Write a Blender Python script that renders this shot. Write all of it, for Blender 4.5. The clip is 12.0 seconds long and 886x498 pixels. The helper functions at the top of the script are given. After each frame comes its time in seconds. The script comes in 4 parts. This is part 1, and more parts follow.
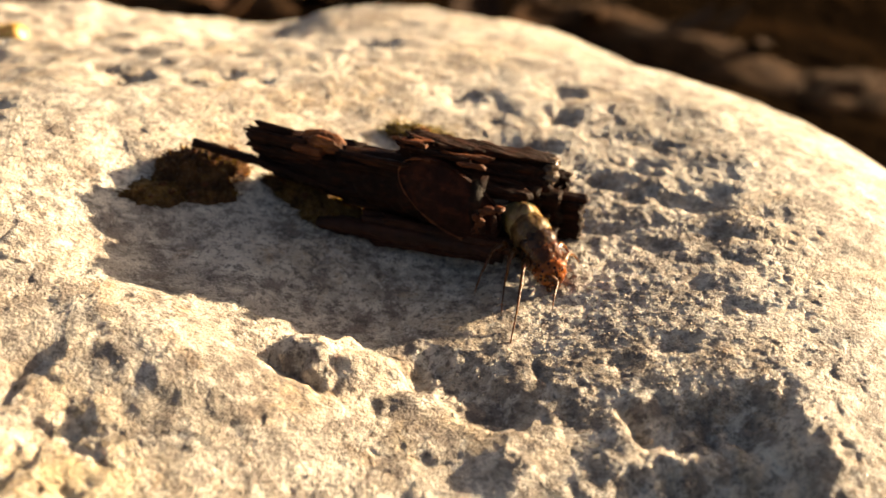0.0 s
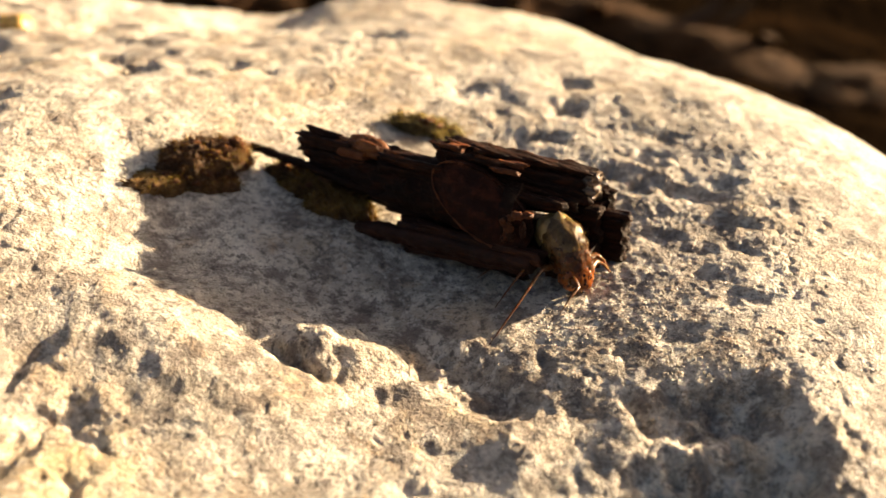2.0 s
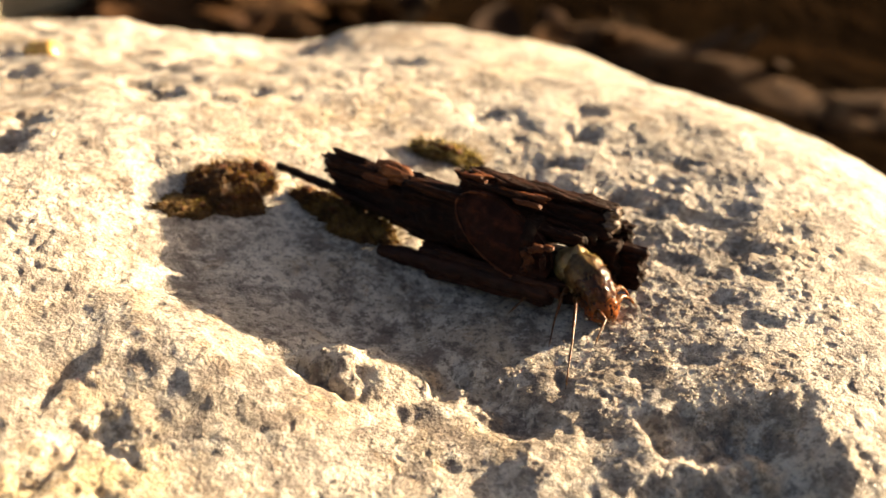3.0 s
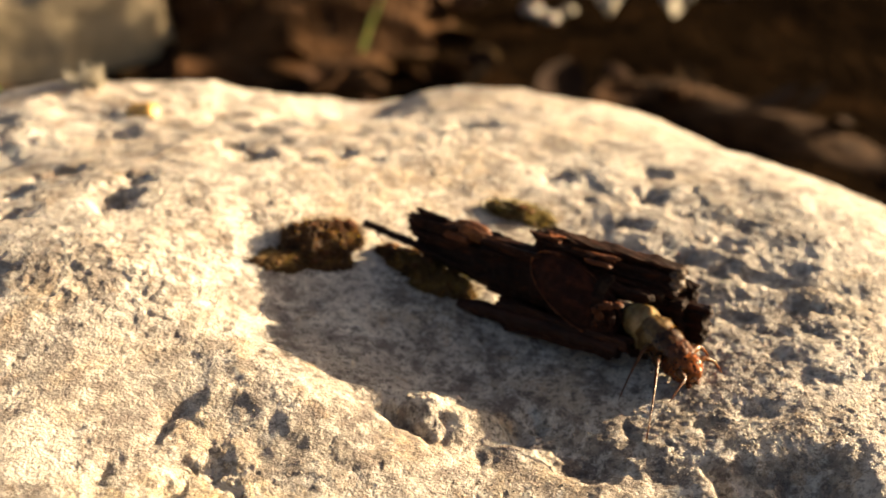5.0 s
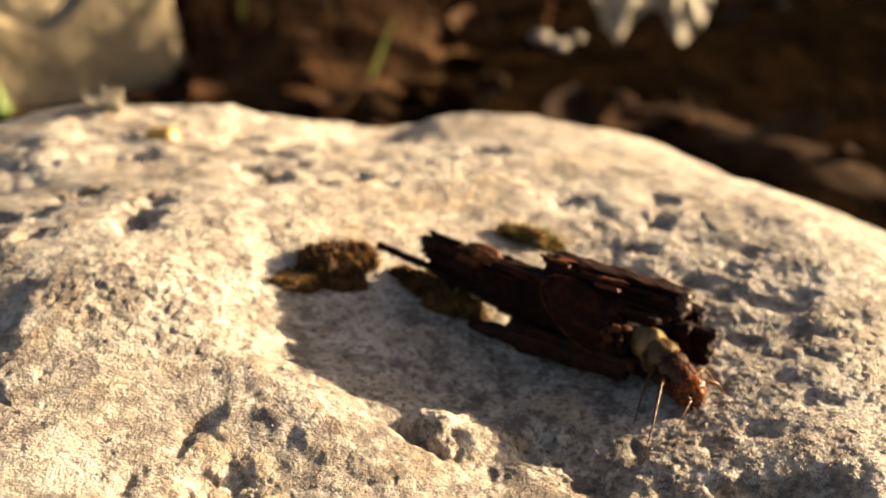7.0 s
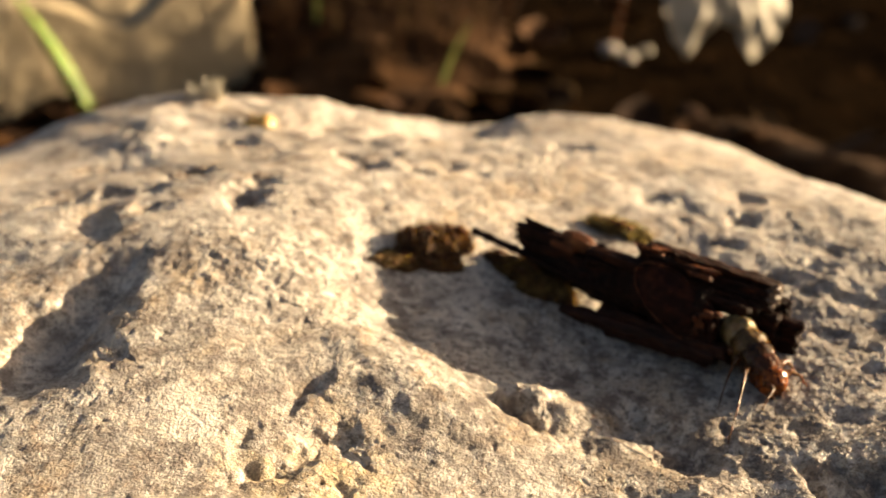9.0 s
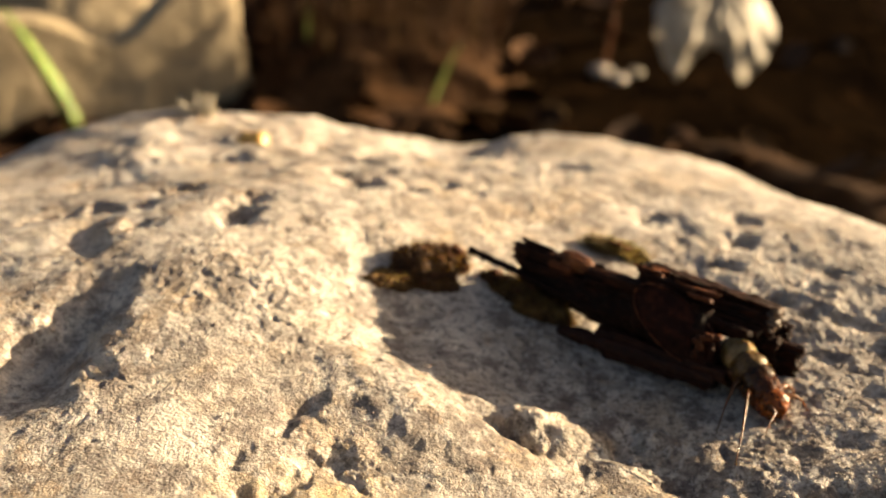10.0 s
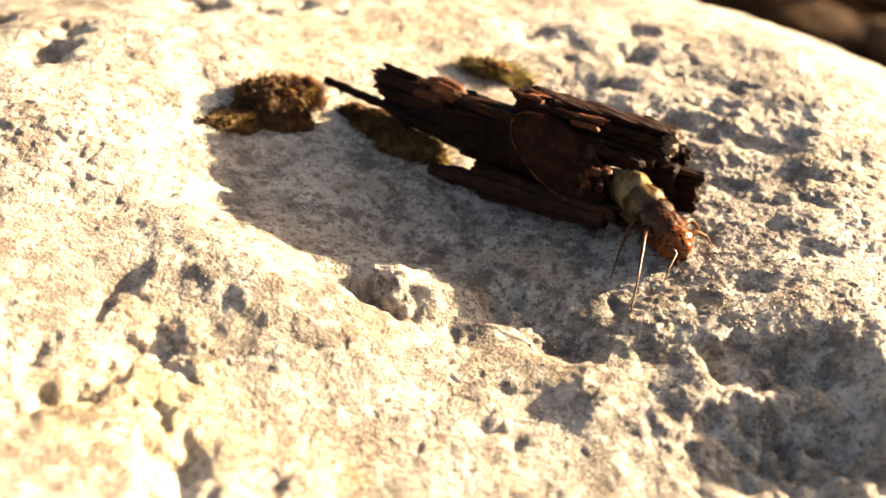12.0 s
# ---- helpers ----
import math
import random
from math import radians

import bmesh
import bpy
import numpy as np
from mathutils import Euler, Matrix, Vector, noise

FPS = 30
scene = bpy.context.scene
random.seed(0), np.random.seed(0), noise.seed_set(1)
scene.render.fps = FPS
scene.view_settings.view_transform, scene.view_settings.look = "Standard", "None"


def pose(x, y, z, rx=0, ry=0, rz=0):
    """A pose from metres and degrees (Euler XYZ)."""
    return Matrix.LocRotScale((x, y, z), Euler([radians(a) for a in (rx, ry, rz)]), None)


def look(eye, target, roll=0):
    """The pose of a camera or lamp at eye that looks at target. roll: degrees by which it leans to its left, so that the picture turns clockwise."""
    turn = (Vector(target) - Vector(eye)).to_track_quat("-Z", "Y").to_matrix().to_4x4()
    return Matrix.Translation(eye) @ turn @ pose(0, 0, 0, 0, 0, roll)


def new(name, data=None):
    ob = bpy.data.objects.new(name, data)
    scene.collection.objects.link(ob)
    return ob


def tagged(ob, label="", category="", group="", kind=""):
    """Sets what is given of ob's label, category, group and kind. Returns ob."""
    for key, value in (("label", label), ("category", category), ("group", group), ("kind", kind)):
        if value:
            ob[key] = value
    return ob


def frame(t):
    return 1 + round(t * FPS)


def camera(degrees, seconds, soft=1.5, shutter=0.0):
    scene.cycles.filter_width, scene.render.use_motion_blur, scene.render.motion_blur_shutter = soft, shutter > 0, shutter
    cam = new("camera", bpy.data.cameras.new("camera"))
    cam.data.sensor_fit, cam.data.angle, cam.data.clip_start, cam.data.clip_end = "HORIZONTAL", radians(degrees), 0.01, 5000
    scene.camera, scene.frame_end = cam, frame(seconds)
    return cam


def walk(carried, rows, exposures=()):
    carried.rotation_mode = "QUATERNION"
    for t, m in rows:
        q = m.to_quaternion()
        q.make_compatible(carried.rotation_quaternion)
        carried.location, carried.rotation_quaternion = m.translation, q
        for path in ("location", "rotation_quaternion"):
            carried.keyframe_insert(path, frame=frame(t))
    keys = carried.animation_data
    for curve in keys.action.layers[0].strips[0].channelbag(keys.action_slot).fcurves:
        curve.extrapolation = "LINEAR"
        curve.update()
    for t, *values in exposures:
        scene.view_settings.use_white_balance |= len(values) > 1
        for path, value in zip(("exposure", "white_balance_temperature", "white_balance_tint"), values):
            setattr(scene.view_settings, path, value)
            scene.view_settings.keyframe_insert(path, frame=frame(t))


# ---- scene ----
MM = 0.001          # all small sizes below are in millimetres


def eye_pose(x, y, z, yaw, pitch, roll):
    return pose(x * MM, y * MM, z * MM, 90 + pitch, 0, yaw) @ pose(0, 0, 0, 0, 0, roll)


# ---------------------------------------------------------------- camera
cam = camera(44.1, 12.0, soft=1.5)
cam.data.dof.use_dof = True
cam.data.dof.focus_distance = 0.082
cam.data.dof.aperture_fstop = 31.0
PATH = [
    (0, 0.00, 0.00, 50.00, 0.00, -32.00, 0.00),
    (0.5, 0.22, 0.48, 49.09, 0.26, -32.44, -0.33),
    (1, -0.24, 0.52, 48.97, -0.05, -32.10, -0.04),
    (1.5, 0.02, 0.44, 48.91, 0.09, -32.24, -0.02),
    (2, 0.06, -0.01, 49.47, 0.31, -32.23, -0.06),
    (2.5, -0.14, -1.09, 50.28, 0.94, -31.51, -0.27),
    (3, -0.68, -1.90, 50.54, 0.98, -30.96, -0.03),
    (3.5, -0.74, -3.17, 51.95, 1.88, -30.05, -0.34),
    (3.7, -1.54, -3.81, 52.13, 2.40, -29.86, -0.24),
    (5.3, -2.33, -7.96, 54.82, 4.58, -28.26, -1.03),
    (5.5, -2.46, -8.06, 54.82, 4.58, -28.24, -0.96),
    (6, -2.41, -8.68, 55.01, 4.86, -28.12, -0.91),
    (6.5, -2.13, -9.30, 55.06, 4.85, -27.57, -0.77),
    (7, -2.57, -10.24, 55.77, 4.82, -27.14, -0.66),
    (7.5, -5.27, -13.58, 54.91, 6.54, -27.05, -0.25),
    (7.7, -6.15, -15.86, 54.24, 7.89, -26.68, 0.03),
    (9.5, -6.44, -15.43, 55.41, 7.86, -26.32, 0.11),
    (10, -7.31, -14.56, 54.48, 7.16, -25.43, 0.85),
    (10.5, -6.80, -14.31, 55.61, 7.38, -25.52, 0.38),
    (11, -6.22, -11.91, 53.25, 7.57, -27.46, -0.64),
    (11.5, -4.55, -5.10, 50.88, 4.55, -33.65, -0.31),
    (12, -3.26, -1.09, 49.87, 2.22, -35.09, 0.42),
]
EXPOSURES = [(0, 1.60, 7000, 16), (1.5, 1.63, 7000, 16), (2.5, 1.80, 7000, 16), (3.5, 1.76, 7000, 16), (5.5, 1.53, 7000, 16), (7.0, 1.46, 7000, 16), (7.5, 1.28, 7000, 16), (9.5, 1.36, 7000, 16), (11.0, 1.40, 7000, 16), (11.3, 1.58, 7000, 16), (11.6, 2.11, 7000, 16), (12.0, 2.21, 7000, 16)]
walk(cam, [(r[0], eye_pose(*r[1:])) for r in PATH], EXPOSURES)

# ---------------------------------------------------------------- daylight
SUN_EL, SUN_AZ = 11.6, 64.5       # a low evening sun, degrees; azimuth from +y towards +x
world = bpy.data.worlds.new("evening_sky")
scene.world = world
world.use_nodes = True
wn = world.node_tree.nodes
sky = wn.new("ShaderNodeTexSky")
sky.sky_type = "NISHITA"
sky.sun_disc = False
sky.air_density, sky.dust_density, sky.ozone_density = 0.8, 5.0, 0.4      # a hazy, warm evening
sky.sun_elevation, sky.sun_rotation = radians(SUN_EL), radians(SUN_AZ)
wn["Background"].inputs["Strength"].default_value = 0.046
world.node_tree.links.new(sky.outputs[0], wn["Background"].inputs["Color"])
sun_data = bpy.data.lights.new("sun", "SUN")
sun_data.energy, sun_data.angle, sun_data.color = 5.8, radians(0.9), (1.0, 0.82, 0.535)
sun = new("sun", sun_data)
ce, se = math.cos(radians(SUN_EL)), math.sin(radians(SUN_EL))
to_sun = Vector((ce * math.sin(radians(SUN_AZ)), ce * math.cos(radians(SUN_AZ)), se))
sun.matrix_world = look(to_sun * 3, (0, 0, 0))


# ---------------------------------------------------------------- materials
class Mat:
    """A small builder of node materials in object space, with sizes in millimetres."""

    def __init__(self, name, rough=0.6, spec=0.5):
        self.m = bpy.data.materials.new(name)
        self.m.use_nodes = True
        self.t = self.m.node_tree
        self.b = self.t.nodes["Principled BSDF"]
        self.b.inputs["Roughness"].default_value = rough
        self.b.inputs["Specular IOR Level"].default_value = spec
        self.co = self.add("ShaderNodeTexCoord").outputs["Object"]

    def add(self, kind, **inputs):
        n = self.t.nodes.new(kind)
        for k, v in inputs.items():
            n.inputs[k].default_value = v
        return n

    def link(self, a, b):
        self.t.links.new(a, b)

    def stretch(self, sx, sy, sz, rz=0.0):
        n = self.add("ShaderNodeMapping")
        n.inputs["Scale"].default_value = (sx, sy, sz)
        n.inputs["Rotation"].default_value = (0, 0, radians(rz))
        self.link(self.co, n.inputs["Vector"])
        return n.outputs["Vector"]

    def noise(self, size, detail=5, rough=0.6, distort=0.0, vec=None):
        n = self.add("ShaderNodeTexNoise", Scale=1000.0 / size, Detail=detail, Roughness=rough, Distortion=distort)
        self.link(vec or self.co, n.inputs["Vector"])
        return n.outputs["Fac"]

    def cells(self, size, feature="F1", vec=None):
        n = self.add("ShaderNodeTexVoronoi", Scale=1000.0 / size)
        n.feature = feature
        self.link(vec or self.co, n.inputs["Vector"])
        return n.outputs["Distance"]

    def ramp(self, fac, *stops):
        n = self.add("ShaderNodeValToRGB")
        el = n.color_ramp.elements
        while len(el) < len(stops):
            el.new(0.5)
        for e, (p, c) in zip(el, stops):
            e.position, e.color = p, (*c, 1)
        self.link(fac, n.inputs["Fac"])
        return n.outputs["Color"]

    def mix(self, fac, a, b, how="MIX"):
        n = self.add("ShaderNodeMix")
        n.data_type, n.blend_type = "RGBA", how
        for key, v in ((0, fac), (6, a), (7, b)):
            if isinstance(v, (int, float)):
                n.inputs[key].default_value = v
            elif isinstance(v, tuple):
                n.inputs[key].default_value = (*v, 1)
            else:
                self.link(v, n.inputs[key])
        return n.outputs[2]

    def value(self, fac, lo, hi, a=0.0, b=1.0):
        n = self.add("ShaderNodeMapRange", **{"From Min": a, "From Max": b, "To Min": lo, "To Max": hi})
        self.link(fac, n.inputs["Value"])
        return n.outputs["Result"]

    def patch(self, x, y, rx, ry, ragged=0.9, size=5.0):
        """1 within a ragged patch round x, y (millimetres), fading to 0 outside it."""
        n = self.add("ShaderNodeMapping")
        n.inputs["Location"].default_value = (-x / rx, -y / ry, 0)
        n.inputs["Scale"].default_value = (1000.0 / rx, 1000.0 / ry, 0)
        self.link(self.co, n.inputs["Vector"])
        far = self.add("ShaderNodeVectorMath")
        far.operation = "LENGTH"
        self.link(n.outputs["Vector"], far.inputs[0])
        both = self.add("ShaderNodeMath")
        both.operation = "ADD"
        self.link(far.outputs["Value"], both.inputs[0])
        self.link(self.value(self.noise(size, 6, 0.65), -ragged, ragged, 0.2, 0.8), both.inputs[1])
        return self.value(both.outputs[0], 1, 0, 0.45, 1.25)

    def times(self, a, b):
        n = self.add("ShaderNodeMath")
        n.operation = "MULTIPLY"
        self.link(a, n.inputs[0])
        self.link(b, n.inputs[1])
        return n.outputs[0]

    def bump(self, height, dist, strength=1.0, normal=None):
        n = self.add("ShaderNodeBump", Strength=strength, Distance=dist * MM)
        self.link(height, n.inputs["Height"])
        if normal:
            self.link(normal, n.inputs["Normal"])
        return n.outputs["Normal"]

    def done(self, color, rough=None, normal=None, **more):
        if isinstance(color, tuple):
            self.b.inputs["Base Color"].default_value = (*color, 1)
        else:
            self.link(color, self.b.inputs["Base Color"])
        if rough is not None:
            self.link(rough, self.b.inputs["Roughness"])
        if normal is not None:
            self.link(normal, self.b.inputs["Normal"])
        for k, v in more.items():
            self.b.inputs[k.replace("_", " ")].default_value = v
        return self.m


def stone_material():
    m = Mat("pale_limestone", 0.7, 0.5)
    c = m.ramp(m.noise(13, 6, 0.66), (0.38, (0.37, 0.325, 0.27)), (0.5, (0.57, 0.51, 0.435)), (0.60, (0.75, 0.695, 0.605)))
    ochre = m.ramp(m.noise(15, 5, 0.6, 0.6), (0.50, (0, 0, 0)), (0.66, (1, 1, 1)))
    c = m.mix(m.value(ochre, 0, 0.5), c, (0.62, 0.44, 0.24))
    rust = m.ramp(m.noise(4.0, 5, 0.7, 0.5), (0.56, (0, 0, 0)), (0.66, (1, 1, 1)))
    c = m.mix(m.value(rust, 0, 0.5), c, (0.46, 0.29, 0.145))
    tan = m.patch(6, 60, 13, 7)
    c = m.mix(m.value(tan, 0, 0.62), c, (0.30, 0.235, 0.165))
    yellow = m.patch(-25, 47, 8, 6)
    c = m.mix(m.value(yellow, 0, 0.6), c, (0.62, 0.47, 0.24))
    grey = m.ramp(m.noise(3.4, 7, 0.72, 0.2), (0.44, (1, 1, 1)), (0.53, (0, 0, 0)))
    mottled = m.value(m.patch(-2, 70, 24, 15, 0.7, 7.0), 0.78, 1.0)
    c = m.mix(m.times(m.value(grey, 0, 0.80), mottled), c, (0.15, 0.118, 0.105))
    light = m.ramp(m.noise(1.9, 7, 0.72, 0.3), (0.50, (0, 0, 0)), (0.60, (1, 1, 1)))
    c = m.mix(m.value(light, 0, 0.62), c, (0.85, 0.79, 0.69))
    specks = m.ramp(m.noise(0.62, 6, 0.8), (0.425, (1, 1, 1)), (0.48, (0, 0, 0)))
    c = m.mix(m.times(m.value(specks, 0, 0.78), mottled), c, (0.10, 0.078, 0.065))
    grains = m.ramp(m.noise(0.26, 3, 0.7), (0.34, (1, 1, 1)), (0.44, (0, 0, 0)))
    c = m.mix(m.value(grains, 0, 0.32), c, (0.15, 0.115, 0.09))
    curd = m.add("ShaderNodeTexNoise", Scale=1000.0 / 0.9, Detail=4, Roughness=0.6)
    m.link(m.co, curd.inputs["Vector"])
    bent = m.mix(0.0007, m.co, curd.outputs["Color"])
    n1 = m.bump(m.value(m.cells(0.62, "SMOOTH_F1", bent), 1, 0, 0, 0.8), 0.09, 0.6)
    n1 = m.bump(m.value(m.cells(0.27, "F1", bent), 1, 0, 0, 0.8), 0.09, 0.9, n1)
    n1 = m.bump(m.noise(0.6, 6, 0.75), 0.11, 0.6, n1)
    n2 = m.bump(m.noise(0.14, 4, 0.8), 0.09, 1.0, n1)
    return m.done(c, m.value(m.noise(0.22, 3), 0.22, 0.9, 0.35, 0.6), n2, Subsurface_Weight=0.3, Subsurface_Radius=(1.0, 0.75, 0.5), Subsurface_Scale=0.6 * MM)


def bark_material(name, dark, mid, light, grain, rough=0.38, wet=0.5, along=0.16):
    m = Mat(name, rough, wet)
    v = m.stretch(along, 1.0, 1.0, 0)
    n = m.noise(grain, 6, 0.65, 0.3, v)
    c = m.ramp(n, (0.3, dark), (0.52, mid), (0.74, light))
    c = m.mix(m.value(m.noise(3.2, 4), 0, 0.6, 0.45, 0.7), c, tuple(0.5 * a for a in mid))
    n1 = m.bump(n, 0.35, 0.9)
    n2 = m.bump(m.noise(0.25, 3), 0.07, 0.6, n1)
    return m.done(c, m.value(m.noise(0.8, 4), rough - 0.15, rough + 0.25, 0.3, 0.7), n2)


STONE = stone_material()
WOOD = bark_material("wet_dark_wood", (0.004, 0.0018, 0.001), (0.015, 0.0050, 0.0022), (0.050, 0.014, 0.005), 0.45, 0.5, 0.12)
BARK = bark_material("rough_brown_bark", (0.006, 0.0026, 0.0014), (0.024, 0.0078, 0.0034), (0.075, 0.022, 0.007), 0.42, 0.52, 0.14)
FLAKE = bark_material("dark_leaf_skin", (0.008, 0.0026, 0.0018), (0.026, 0.0074, 0.0042), (0.075, 0.020, 0.008), 1.1, 0.55, 0.10, 0.7)
REDWOOD = bark_material("red_brown_wood", (0.045, 0.012, 0.003), (0.13, 0.036, 0.008), (0.27, 0.088, 0.020), 0.4, 0.5, 0.3)
SEED = bark_material("orange_seed_coat", (0.060, 0.017, 0.004), (0.16, 0.050, 0.012), (0.27, 0.095, 0.026), 0.9, 0.42, 0.3, 0.5)
STICK = bark_material("red_brown_stick", (0.010, 0.0036, 0.002), (0.035, 0.0105, 0.0045), (0.095, 0.030, 0.011), 0.7, 0.5, 0.2)
PALE_END = bark_material("wet_pale_wood_end", (0.06, 0.034, 0.02), (0.17, 0.11, 0.07), (0.32, 0.23, 0.16), 0.35, 0.25, 0.5)


def soft_material(name, a, b, size, rough=0.25, sss=0.3, spots=None, spot_size=0.3, cut=0.3, grit=0.024):
    m = Mat(name, rough, 0.28)
    c = m.ramp(m.noise(size, 4, 0.6), (0.3, a), (0.7, b))
    if spots:
        c = m.mix(m.ramp(m.cells(spot_size), (cut - 0.06, (1, 1, 1)), (cut + 0.06, (0, 0, 0))), c, spots)
    n0 = m.bump(m.noise(0.5, 2, 0.5), 1.4 * grit, 0.8)
    n1 = m.bump(m.noise(0.13, 2, 0.6), grit, 1.0, n0)
    return m.done(c, m.value(m.noise(0.4, 3), rough * 0.4, rough * 0.9, 0.35, 0.65), n1, Subsurface_Weight=sss, Subsurface_Radius=(0.0010, 0.0005, 0.0002), Subsurface_Scale=0.6)


PALE_SKIN = soft_material("translucent_cream_skin", (0.15, 0.098, 0.042), (0.36, 0.275, 0.135), 1.3, 0.14, 0.6)
OLIVE_SKIN = soft_material("olive_wet_skin", (0.050, 0.028, 0.011), (0.18, 0.115, 0.048), 0.9, 0.12, 0.5)
DARK_SKIN = soft_material("dark_wet_thorax", (0.020, 0.0090, 0.0040), (0.095, 0.042, 0.015), 0.9, 0.12, 0.35, (0.02, 0.011, 0.006), 0.5)
PLATE = soft_material("brown_chitin_plate", (0.035, 0.012, 0.004), (0.12, 0.038, 0.010), 0.7, 0.12, 0.2, (0.03, 0.013, 0.007), 0.36)
HEAD = soft_material("orange_head_capsule", (0.15, 0.038, 0.007), (0.30, 0.088, 0.016), 0.7, 0.13, 0.25, (0.022, 0.007, 0.003), 0.36, 0.36)
LEG = soft_material("amber_leg", (0.045, 0.017, 0.005), (0.13, 0.050, 0.014), 0.8, 0.45, 0.3)
AMBER_LEG = soft_material("thick_amber_leg", (0.07, 0.026, 0.007), (0.20, 0.085, 0.024), 0.8, 0.25, 0.4)
DARK_EYE = soft_material("black_eye", (0.01, 0.008, 0.008), (0.02, 0.015, 0.012), 0.4, 0.1, 0.0)


def algae_material(name, a, b, c, size):
    """Slimy growth: two browns in clouds with lighter crumbs between them."""
    m = Mat(name, 0.75, 0.25)
    k = m.ramp(m.noise(size, 6, 0.7, 0.6), (0.36, a), (0.5, b), (0.66, c))
    k = m.mix(m.value(m.noise(0.5, 5, 0.75), 0, 0.6, 0.5, 0.7), k, tuple(0.35 * v for v in a))
    n1 = m.bump(m.noise(0.7, 6, 0.75), 0.35, 0.9)
    return m.done(k, m.value(m.noise(0.3, 3), 0.4, 0.95, 0.35, 0.65), n1, Subsurface_Weight=0.25, Subsurface_Radius=(0.0012, 0.0007, 0.0002), Subsurface_Scale=0.6)


ALGAE = algae_material("olive_brown_algae", (0.026, 0.011, 0.004), (0.075, 0.033, 0.010), (0.17, 0.088, 0.030), 2.4)
AMBER = soft_material("amber_mineral", (0.45, 0.26, 0.07), (0.75, 0.52, 0.20), 0.8, 0.3, 0.5)
ALGAE_PALE = algae_material("yellow_brown_algae", (0.042, 0.018, 0.005), (0.12, 0.060, 0.015), (0.25, 0.145, 0.042), 2.0)
ALGAE_RED = algae_material("red_brown_algae", (0.030, 0.009, 0.003), (0.090, 0.030, 0.010), (0.20, 0.085, 0.030), 1.6)
ALGAE_DULL = algae_material("dull_olive_algae", (0.042, 0.026, 0.009), (0.10, 0.068, 0.024), (0.20, 0.145, 0.06), 2.2)


def ground_material():
    m = Mat("shade_dark_litter_soil", 1.0, 0.0)
    # near-black browns: the shade lying on the bank is put into the colour
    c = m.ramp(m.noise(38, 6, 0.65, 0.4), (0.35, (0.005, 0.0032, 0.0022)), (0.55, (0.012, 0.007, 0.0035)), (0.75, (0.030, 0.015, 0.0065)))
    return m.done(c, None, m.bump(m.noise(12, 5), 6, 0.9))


def soil_material(name, k):
    m = Mat(name, 0.95, 0.1)
    c = m.ramp(m.noise(16, 6, 0.7, 0.4), (0.34, (0.035 * k, 0.016 * k, 0.006 * k)), (0.5, (0.13 * k, 0.062 * k, 0.024 * k)), (0.68, (0.26 * k, 0.135 * k, 0.058 * k)))
    return m.done(c, None, m.bump(m.noise(6, 5), 3, 0.9))


def litter_material():
    m = Mat("dead_leaf_litter", 0.8, 0.1)
    info = m.add("ShaderNodeNewGeometry").outputs["Random Per Island"]
    c = m.ramp(info, (0.0, (0.016, 0.007, 0.003)), (0.4, (0.045, 0.019, 0.007)), (0.8, (0.080, 0.036, 0.012)), (1.0, (0.12, 0.07, 0.026)))
    c = m.mix(m.value(m.noise(6, 4), 0, 0.6, 0.4, 0.7), c, (0.02, 0.010, 0.005))
    return m.done(c, None, m.bump(m.noise(3, 4), 0.5, 0.7))


def grass_material(name="fresh_grass_blade", a=(0.12, 0.20, 0.03), b=(0.24, 0.36, 0.06)):
    m = Mat(name, 0.45, 0.4)
    c = m.ramp(m.noise(14, 3, 0.5, 0.0, m.stretch(4, 4, 0.4)), (0.3, a), (0.7, b))
    return m.done(c, None, None, Subsurface_Weight=0.2, Subsurface_Scale=0.001)


def pale_leaf_material():
    m = Mat("bleached_leaf", 0.6, 0.3)
    c = m.ramp(m.noise(9, 5), (0.3, (0.28, 0.25, 0.19)), (0.7, (0.58, 0.53, 0.42)))
    return m.done(c, None, m.bump(m.noise(5, 4), 0.6, 0.7))


def beige_rock_material():
    m = Mat("beige_bank_rock", 0.75, 0.3)
    c = m.ramp(m.noise(45, 6, 0.6), (0.3, (0.33, 0.26, 0.155)), (0.7, (0.55, 0.45, 0.30)))
    return m.done(c, None, m.bump(m.noise(12, 6), 4, 0.8))


GRASS_DULL = grass_material("dull_grass_blade", (0.060, 0.075, 0.018), (0.12, 0.14, 0.035))
SOIL, DARK_SOIL = soil_material("reddish_brown_earth", 0.5), soil_material("dark_brown_earth", 0.4)
GROUND, LITTER, GRASS, PALE_LEAF, BEIGE_ROCK = ground_material(), litter_material(), grass_material(), pale_leaf_material(), beige_rock_material()


# ---------------------------------------------------------------- helpers for shapes
def lattice(ix, iy, seed):
    h = (ix.astype(np.int64) * 374761393 + iy.astype(np.int64) * 668265263 + seed * 144269504) & 0x7FFFFFFF
    h = ((h ^ (h >> 13)) * 1274126177) & 0x7FFFFFFF
    return ((h ^ (h >> 16)) & 0xFFFF) / 65535.0 * 2 - 1


